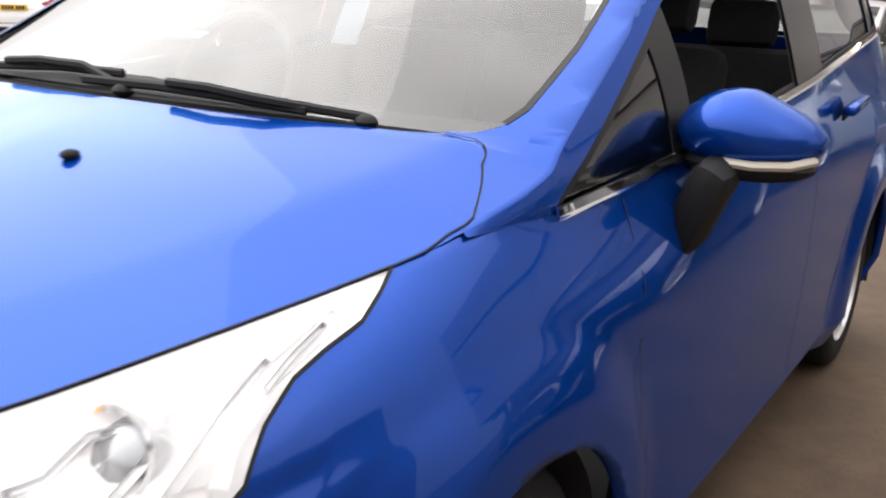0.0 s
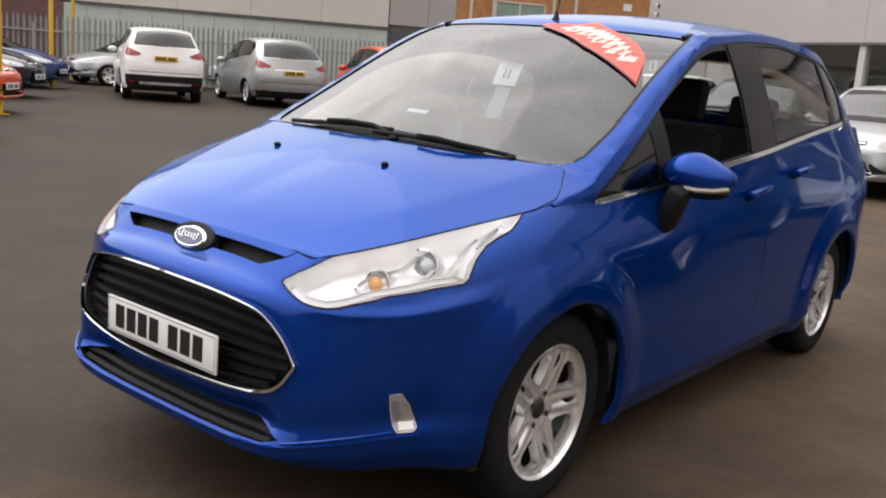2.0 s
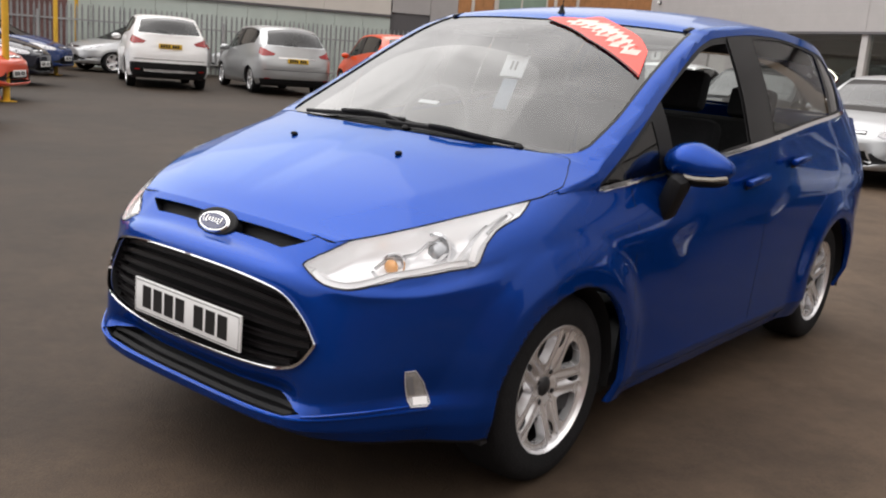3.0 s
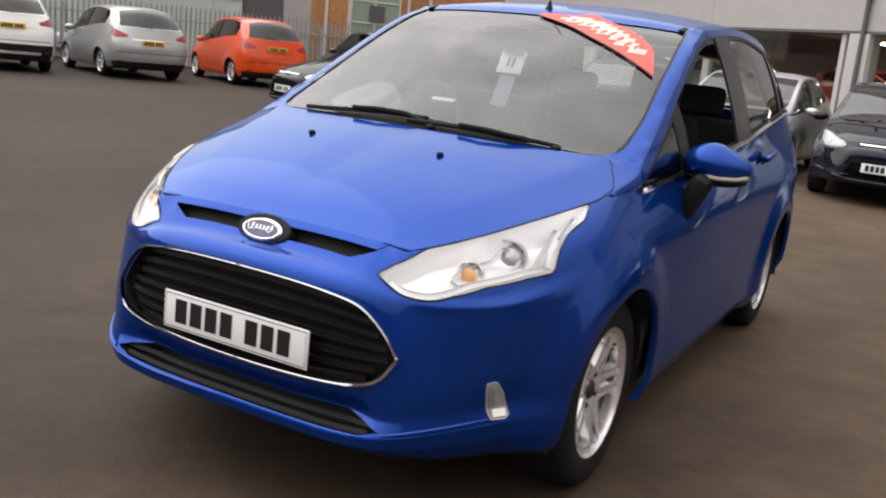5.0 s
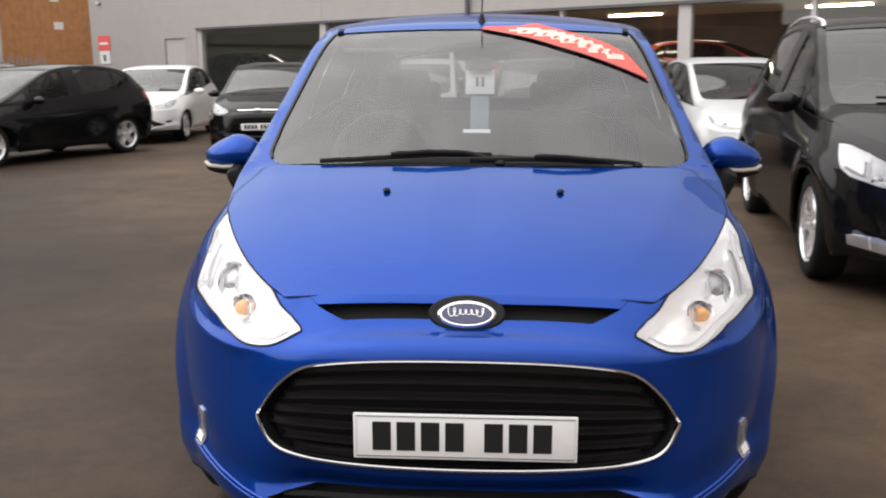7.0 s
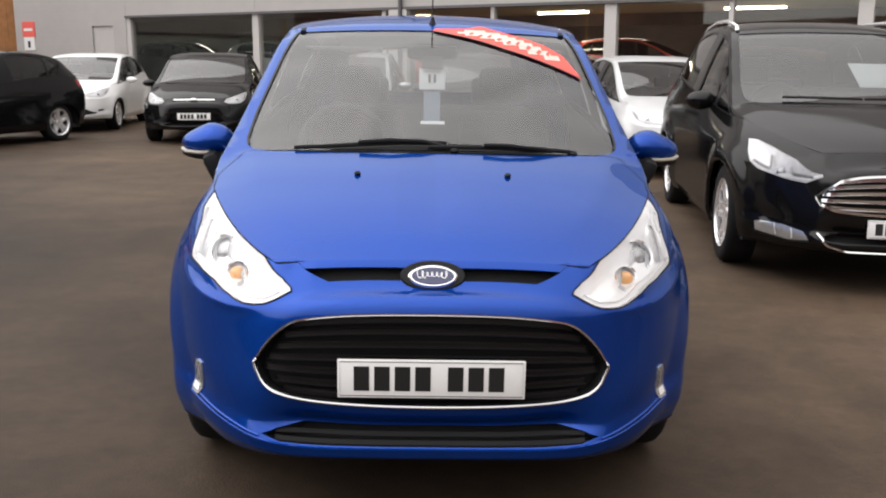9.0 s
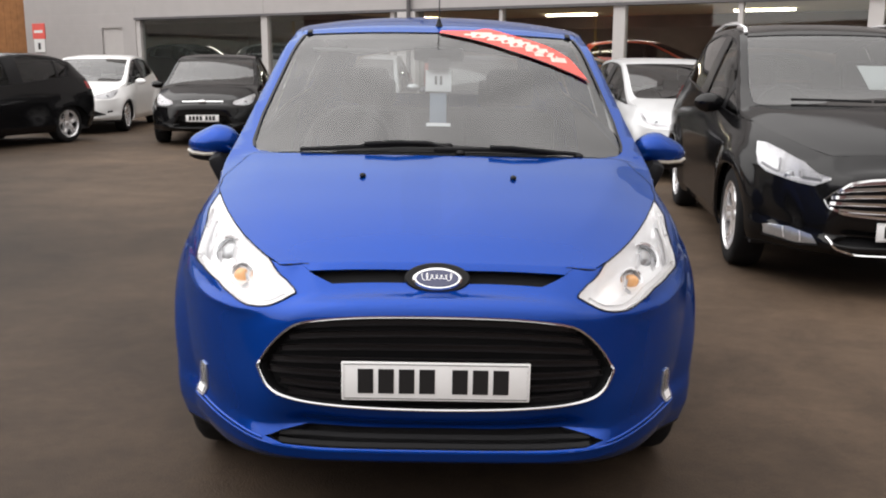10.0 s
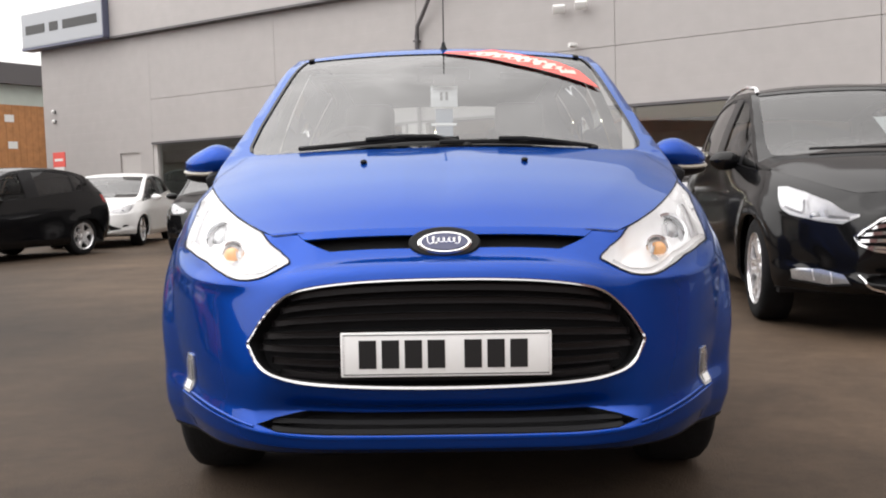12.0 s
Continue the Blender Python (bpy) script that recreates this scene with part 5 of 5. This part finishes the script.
rib.inputs["Scale"].default_value, rib.inputs["Distortion"].default_value, rib.inputs["Detail Scale"].default_value = 1.05, 0.05, 0.5
rib_bump.inputs["Strength"].default_value, rib_bump.inputs["Distance"].default_value = 0.35, 0.012
cl.new(rib_co.outputs["Object"], rib.inputs["Vector"])
cl.new(rib.outputs["Fac"], rib_bump.inputs["Height"])
cl.new(rib_bump.outputs["Normal"], cn["Principled BSDF"].inputs["Normal"])
CLAD_DARK = mat("dark_flashing", (0.10, 0.095, 0.10), 0.5)
FRAME_GREY = mat("window_frame_grey", (0.50, 0.48, 0.47), 0.4, vary=0.05)
# dark colour that stands for the dim light in the room
SHOW_DIM = mat("showroom_dim_wall", (0.13, 0.10, 0.08), 0.8, vary=0.3, scale=2)
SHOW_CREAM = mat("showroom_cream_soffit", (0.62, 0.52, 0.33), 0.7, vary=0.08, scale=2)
SHOW_FLOOR = mat("showroom_tiled_floor", (0.25, 0.235, 0.22), 0.3, vary=0.1, scale=3)
PANE = glass("showroom_glass", (0.84, 0.86, 0.85), 0.02, 1.6, thick=True)
SIGN_GREY = mat("sign_panel_grey", (0.33, 0.345, 0.37), 0.4, 0.3)
SIGN_EDGE = mat("sign_edge_blue", (0.10, 0.11, 0.17), 0.4)
RED_SIGN = mat("red_sign_enamel", (0.78, 0.13, 0.11), 0.45)
WHITE_SIGN = mat("white_sign_enamel", (0.78, 0.78, 0.77), 0.45)
GREY_DOOR = mat("grey_door_paint", (0.46, 0.44, 0.43), 0.5, vary=0.05)
WA = math.atan(-0.62)
WALL = Matrix.Translation((0, 19.6, 0)) @ Matrix.Rotation(WA, 4, "Z")
WK = math.sqrt(1 + 0.62 ** 2)


def wx(x):
    """Distance along the showroom wall of the point at x."""
    return x * WK


def wall_part(nm, u0, u1, d0, d1, z0, z1, m_, parent, bevel=0.0, lab=""):
    return part(nm, box_bm(wx(u0), wx(u1), d0, d1, z0, z1, bevel), m_, parent, lab, smooth=False)


shed = thing("wall_showroom", "grey clad showroom wall with a projecting upper band", "building", WALL, kind="structure")
GB = -0.3
wall_part("wall", -12.73, -9.72, 0, .3, GB, 6.6, CLAD, shed)
wall_part("wall", -8.96, -8.5, 0, .3, GB, 5.66, CLAD, shed)
wall_part("wall", -9.72, -8.96, 0, .3, 2.3, 5.655, CLAD, shed)
for i, (a, b) in enumerate(((-8.5, -4.4), (-4.4, -.6), (-.6, 3.6), (3.6, 7.9), (7.9, 12.2), (12.2, 15))):
    wall_part("cladding_panel", a + .004, b - .004, 0, .3, 2.56, 3.79, CLAD, shed, .004)
    wall_part("cladding_panel", a + .004, b - .004, 0, .3, 3.80, 5.66, CLAD, shed, .004)
wall_part("flashing", -8.5, 15, -.05, .30, 2.50, 2.56, CLAD_DARK, shed)
wall_part("upper_band", -9.65, 15, -.22, .3, 5.72, 9.0, CLAD, shed)
wall_part("flashing", -9.65, 15, -.24, .28, 5.66, 5.72, CLAD_DARK, shed)
wall_part("side_wall", -12.73, -12.6, .3, 14, GB, 5.6, CLAD, shed)
wall_part("back_wall", -12.73, 15, 13.8, 14, GB, 6, SHOW_DIM, shed)
wall_part("roof_slab", -12.73, 15, .3, 14, 5.5, 5.66, CLAD_DARK, shed)
dr = wall_part("door", -9.72, -8.96, .05, .1, GB, 2.3, GREY_DOOR, shed, .004, "plain grey service door")
part("door_handle", box_bm(wx(-9.08), wx(-9.06), 0, .05, .95, 1.1, .005), TRIM, dr)
for x, w in ((-8.45, .09), (-4.41, .09), (-1.0, .05), (1.46, .035), (3.8, .11), (5.89, .04), (7.93, .11), (10.2, .04), (12.4, .1)):
    wall_part("mullion", x - w, x + w, .02, .2, GB, 2.50, FRAME_GREY, shed, .006)
wall_part("pillar", -.85, -.42, -.05, .35, GB, 2.50, FRAME_GREY, shed, .01)
wall_part("transom", -8.4, 15, .04, .18, GB, -.02, FRAME_GREY, shed)
for a, b in zip((-8.45, -4.41, -1.0, 1.46, 3.8, 5.89, 7.93, 10.2), (-4.41, -1.0, 1.46, 3.8, 5.89, 7.93, 10.2, 12.4)):
    pn = wall_part("pane", a + .05, b - .05, .10, .112, -.02, 2.50, PANE, shed)
    pn.visible_shadow = False
wall_part("showroom_floor", -12.6, 15, .3, 1.7, GB, -.06, SHOW_FLOOR, shed)
wall_part("raised_floor", -12.6, 15, 1.7, 13.8, GB, .42, SHOW_FLOOR, shed)
wall_part("soffit", -2.6, 15, .32, 4.6, 2.52, 2.6, SHOW_CREAM, shed)
# left and deep soffits and beam carry the room's dimness in their colour
wall_part("soffit", -12.6, -2.61, .32, 9.8, 2.62, 2.7, SHOW_DIM, shed)
# dark sheet added over the grey side wall, to dim that end
wall_part("lining", -12.595, -12.5, .32, 9.69, -.06, 2.615, SHOW_DIM, shed)
wall_part("soffit", -2.6, 15, 4.61, 9.8, 2.62, 2.7, SHOW_DIM, shed)
wall_part("beam", -12.49, 15, 4.605, 4.75, 2.22, 2.615, SHOW_DIM, shed)
wall_part("inner_wall", -12.6, 15, 9.7, 9.8, -.06, 2.62, SHOW_DIM, shed)
GLOW = mat("strip_light_glow", (1, 1, 1))
glow = GLOW.node_tree.nodes["Principled BSDF"]
glow.inputs["Emission Color"].default_value, glow.inputs["Emission Strength"].default_value = (1, .90, .76, 1), 22.0
# front right strips are real; the rows behind are added to light the room
for x, d in [(x, d) for d in (2.9, 5.4, 7.8) for x in (-10.2, -6.2, -2.0, 1.8, 5.7, 9.2) if d > 3 or x > -5]:
    wall_part("strip_light", x - .55, x + .55, d, d + .12, 2.47, 2.50, GLOW, shed)

sg = thing("fascia_sign", "long pale grey dealer sign on the building's corner", "sign", WALL)
part("sign_panel", box_bm(wx(-12.98), wx(-9.70), -.42, -.05, 5.76, 6.80, .015), SIGN_GREY, sg, smooth=False)
part("sign_edge", box_bm(wx(-9.698), wx(-9.66), -.43, -.04, 5.72, 6.82, .004), SIGN_EDGE, sg, smooth=False)
part("sign_base", box_bm(wx(-13.0), wx(-9.70), -.43, -.04, 5.68, 5.758, .004), SIGN_EDGE, sg, smooth=False)
for a, b in ((-12.8, -12.0), (-11.8, -11.45), (-11.25, -9.9)):
    part("bar", box_bm(wx(a), wx(b), -.432, -.42, 6.15, 6.42, .003), INK, sg, "dark bar in place of lettering", smooth=False)
rs = thing("wall_sign", "red and white sign on the grey wall", "sign", WALL)
part("red_panel", box_bm(wx(-12.42), wx(-11.92), -.03, -.002, 2.02, 2.48, .004), RED_SIGN, rs, smooth=False)
part("white_panel", box_bm(wx(-12.38), wx(-11.96), -.03, -.002, 1.62, 2.015, .004), WHITE_SIGN, rs, smooth=False)
part("bar", box_bm(wx(-12.22), wx(-12.12), -.034, -.03, 1.7, 1.9), INK, rs, smooth=False)
part("bar", box_bm(wx(-12.35), wx(-12.0), -.034, -.03, 2.2, 2.28), WHITE_SIGN, rs, smooth=False)
dp = thing("downpipe", "grey rainwater pipe with a kink", "pipe", WALL)
part("pipe", tube([(wx(-.1), -.30, 6.4), (wx(-.1), -.30, 5.35), (wx(-.25), -.24, 5.1), (wx(-.52), -.10, 4.75), (wx(-.56), -.07, 4.5), (wx(-.56), -.07, 2.5), (wx(-.56), -.12, GB)], .05, 10), CLAD_DARK, dp)
for z in (3.2, 4.4):
    part("bracket", box_bm(wx(-.56) - .07, wx(-.56) + .07, -.13, 0, z, z + .04, .005), CLAD_DARK, dp)
for nm, x, z, lab in (("floodlight", 2.62, 4.68, "white twin floodlight on the wall"), ("floodlight", 3.05, 4.70, "white twin floodlight on the wall"), ("security_camera", 2.86, 3.87, "small white security camera")):
    fl = thing(nm, lab, "lamp" if nm == "floodlight" else "camera", WALL @ Matrix.Translation((wx(x), 0, z)))
    part("arm", tube([(0, 0, 0), (0, -.12, .02), (0, -.16, 0)], .015, 8), FRAME_GREY, fl)
    if nm == "floodlight":
        part("head", box_bm(-.13, .13, -.06, .06, -.09, .09, .02, m=pose(0, -.22, -.02, 30, 0, 20)), WHITE_SIGN, fl)
    else:
        part("head", lathe([(.001, -.10), (.05, -.10), (.055, .08), (.045, .1), (.001, .1)], 14), WHITE_SIGN, fl, at=pose(0, -.2, 0, 0, 0, 70))
        part("lens", lathe([(.001, .004), (.032, .002), (.036, -.004)], 12), INK, fl, at=pose(-.035, -.294, 0, 0, 0, 70))
for z in (3.75, 3.45):
    wl_ = thing("wall_lamp", "small bulkhead lamp on the grey wall", "lamp", WALL @ Matrix.Translation((wx(-12.25), 0, z)))
    part("base", box_bm(-.05, .05, -.06, 0, -.05, .05, .01), CLAD_DARK, wl_)
    part("cover", ball(.06, .05, .06, (0, -.08, 0), 12), WHITE_SIGN, wl_)

# ---- building behind the fence ----
TIMBER = mat("brown_timber_boards", (0.44, 0.205, 0.08), 0.7, vary=0.25, scale=5, bump=0.15, bump_scale=30)
PALE = mat("pale_green_sheet", (0.50, 0.56, 0.52), 0.6, vary=0.08, scale=2, bump=0.05, bump_scale=6)
CREAM = mat("cream_fascia", (0.62, 0.58, 0.53), 0.6, vary=0.06, scale=2)
GREEN_PANE = mat("green_glazing", (0.25, 0.34, 0.27), 0.12, coat=0.6, vary=0.1)
BRICK_DARK = mat("purple_brown_brick", (0.16, 0.085, 0.08), 0.85, vary=0.3, scale=8, bump=0.3, bump_scale=30)
GALV = mat("galvanised_steel", (0.36, 0.365, 0.37), 0.55, 0.4, vary=0.12, scale=8)
YELLOW = mat("yellow_post_paint", (0.62, 0.36, 0.02), 0.5, vary=0.12, scale=8)
FD = Vector((-.55, -.83, 0)).normalized()
FAC = Matrix(((FD.x, -FD.y, 0, -15.2), (FD.y, FD.x, 0, 32.2), (0, 0, 1, 0), (0, 0, 0, 1)))


def fac(nm, a, b, d0, d1, z0, z1, m_, parent, bevel=0.0, lab=""):
    bm = box_bm(a, b, d0, d1, z0, z1, bevel)
    for v in bm.verts:
        v.co = FAC @ v.co
    bmesh.ops.recalc_face_normals(bm, faces=bm.faces)
    return part(nm, bm, m_, parent, lab, smooth=False)


works = thing("wall_workshop", "long workshop with brown boards, pale sheeting and a cream fascia", "building", kind="structure")
fac("plinth", -3, 32, -.3, -.02, -.2, 6.0, CLAD_DARK, works)
k = -2.7
while k < 4.2:
    fac("board", k, k + .245, -.02, .03, 0, 4.48, TIMBER, works, .006)
    k += .25
for a in (6.35, 6.6, 6.85, 7.1, 7.35, 7.6):
    fac("board", a, a + (.245 if a < 7.5 else .19), -.02, .03, 0, 4.48, TIMBER, works, .006)
gw = fac("window", 4.3, 6.3, -.02, .015, .3, 3.8, GREEN_PANE, works, 0, "green tinted workshop window")
for z in (.3, 2.05, 2.83, 3.74):
    fac("bar", 4.3, 6.3, .015, .05, z, z + .06, CREAM, gw)
for a in (4.3, 5.3, 6.24):
    fac("bar", a, a + .06, .015, .05, .3, 3.8, CREAM, gw)
fac("lintel", 4.3, 6.3, -.02, .02, 3.8, 4.48, TIMBER, works)
fac("signboard", 4.95, 5.55, .05, .08, 2.12, 2.72, CLAD_DARK, gw)
for a in (3.95, 3.05, 6.32, 7.2):
    fac("post", a, a + .10, .03, .12, 0, 4.48, CREAM, works, .006)
fac("grey_panel", 7.8, 8.82, -.02, .03, 0, 4.48, CLAD, works)
fac("roller_door", 8.84, 10.17, -.02, .0, 0, 2.6, CLAD_DARK, works, 0, "dark doorway")
fac("lintel", 8.84, 10.25, -.02, .05, 2.6, 4.48, CLAD, works)
k = 10.3
while k < 20.4:
    fac("sheet", k, k + .99, -.02, .02, 0, 2.42, PALE, works, .004)
    k += 1.0
fac("eaves", 10.28, 20.6, -.02, .10, 2.42, 2.50, CLAD_DARK, works)
k = 10.3
while k < 20.4:
    fac("fascia_panel", k, k + 2.39, -.02, .06, 2.5, 4.7, CREAM, works, .004)
    k += 2.4
fac("brick_wall", 21.0, 32, -.02, .03, 0, 4.7, BRICK_DARK, works)
fac("clerestory", -2.6, 8.7, -.02, .02, 4.48, 5.2, PALE, works)
fac("roof_edge", -3, 32, -.4, .35, 5.2, 5.72, CLAD_DARK, works)
for a, z in ((.83, 3.03), (.92, 3.99)):
    nt = thing("notice", "small white notice on the brown boards", "sign")
    fac("sheet", a - .18, a + .18, .035, .045, z - .13, z + .13, WHITE_SIGN, nt)

# ---- palisade fence ----
FEN = Matrix(((FD.x, -FD.y, 0, -17.4), (FD.y, FD.x, 0, 25.9), (0, 0, 1, 0), (0, 0, 0, 1)))
fence = thing("palisade_fence", "grey galvanised palisade fence along the yard", "fence")
for z in (.35, 1.45):
    bm = box_bm(-4, 27, .02, .06, z, z + .05)
    for v in bm.verts:
        v.co = FEN @ v.co
    part("rail", bm, GALV, fence, smooth=False)
bm = bmesh.new()
prof = ((-.034, 0), (-.017, -.014), (0, 0), (.017, -.014), (.034, 0))
lo = [bm.verts.new((x, y, .05)) for x, y in prof]
hi = [bm.verts.new((x, y, 1.82)) for x, y in prof]
tip = [bm.verts.new((x * .35, y, 1.95)) for x, y in prof]
for i in range(4):
    bm.faces.new((lo[i], lo[i + 1], hi[i + 1], hi[i]))
    bm.faces.new((hi[i], hi[i + 1], tip[i + 1], tip[i]))
pale = part("pale", bm, GALV, fence, at=FEN @ Matrix.Translation((-4, 0, 0)), smooth=False)
for i in range(1, 200):
    ob = new("pale", pale.data)
    ob.parent = fence
    ob.matrix_basis = FEN @ pose(-4 + .155 * i, 0, random.uniform(-.01, .01), 0, random.uniform(-.5, .5), 0)
for i in range(12):
    bm = box_bm(-.04, .04, .06, .14, 0, 1.7, .005)
    for v in bm.verts:
        v.co = FEN @ (v.co + Vector((-4 + 2.75 * i, 0, 0)))
    part("post", bm, GALV, fence, smooth=False)

for x, y in ((-12.9, 5.8), (-21.0, 11.1), (-26.1, 14.6)):
    yp = thing("bollard_post", "tall yellow painted steel post", "post", Matrix.Translation((x, y, 0)), "yellow posts")
    part("shaft", lathe([(.001, 0), (.055, 0), (.055, 3.3), (.045, 3.33), (.001, 3.33)], 16), YELLOW, yp, at=pose(0, 0, 0, 0, -90, 0))
    part("base_plate", box_bm(-.12, .12, -.12, .12, 0, .015, .003), YELLOW, yp)

# ---- cars inside the showroom ----
for pt, x, d, hd, lab in ((SILVER_P, -9.3, 3.4, (.86, -.5), "silver hatchback on show indoors"), (PALE_P, -5.6, 3.2, (.86, -.5), "pale silver hatchback on show indoors"), (WHITE_P, -7.6, 5.6, (.86, -.5), "white hatchback on show at the back of the showroom"), (RED_P, -2.6, 4.4, (.8, -.6), "red hatchback on show indoors"), (BRONZE_P, 1.4, 4.0, (.95, -.3), "bronze hatchback on show indoors"),
                          (RED_P, 3.2, 4.6, (.9, -.45), "red hatchback on show behind the glass"), (GREY_P, 9.4, 4.2, (.9, -.45), "grey hatchback on show indoors")):
    q = WALL @ Vector((wx(x), d, .42))
    car("hatchback_car", lab, pt, Matrix.Translation(q) @ Matrix.Rotation(math.atan2(hd[0], -hd[1]), 4, "Z") @ Matrix.Translation((0, -2.18, 0)), FOCUS, group="cars in the showroom", plate=False)

# ---- plain unseen walls, added to close the yard behind the camera and darken reflections ----
for nm, x0, x1, y0, y1, top_z in (("unseen_wall_south", -34, 9, -20.3, -20, 4.0), ("unseen_wall_east", 9, 9.3, -20, 2.5, 3.2), ("unseen_wall_west", -34.3, -34, -20, 6, 5.5)):
    w = tagged(part(nm, box_bm(x0, x1, y0, y1, -.5, top_z), BRICK_DARK, smooth=False), "plain unseen dark wall, added to close the yard and dim reflections", "wall", kind="structure")
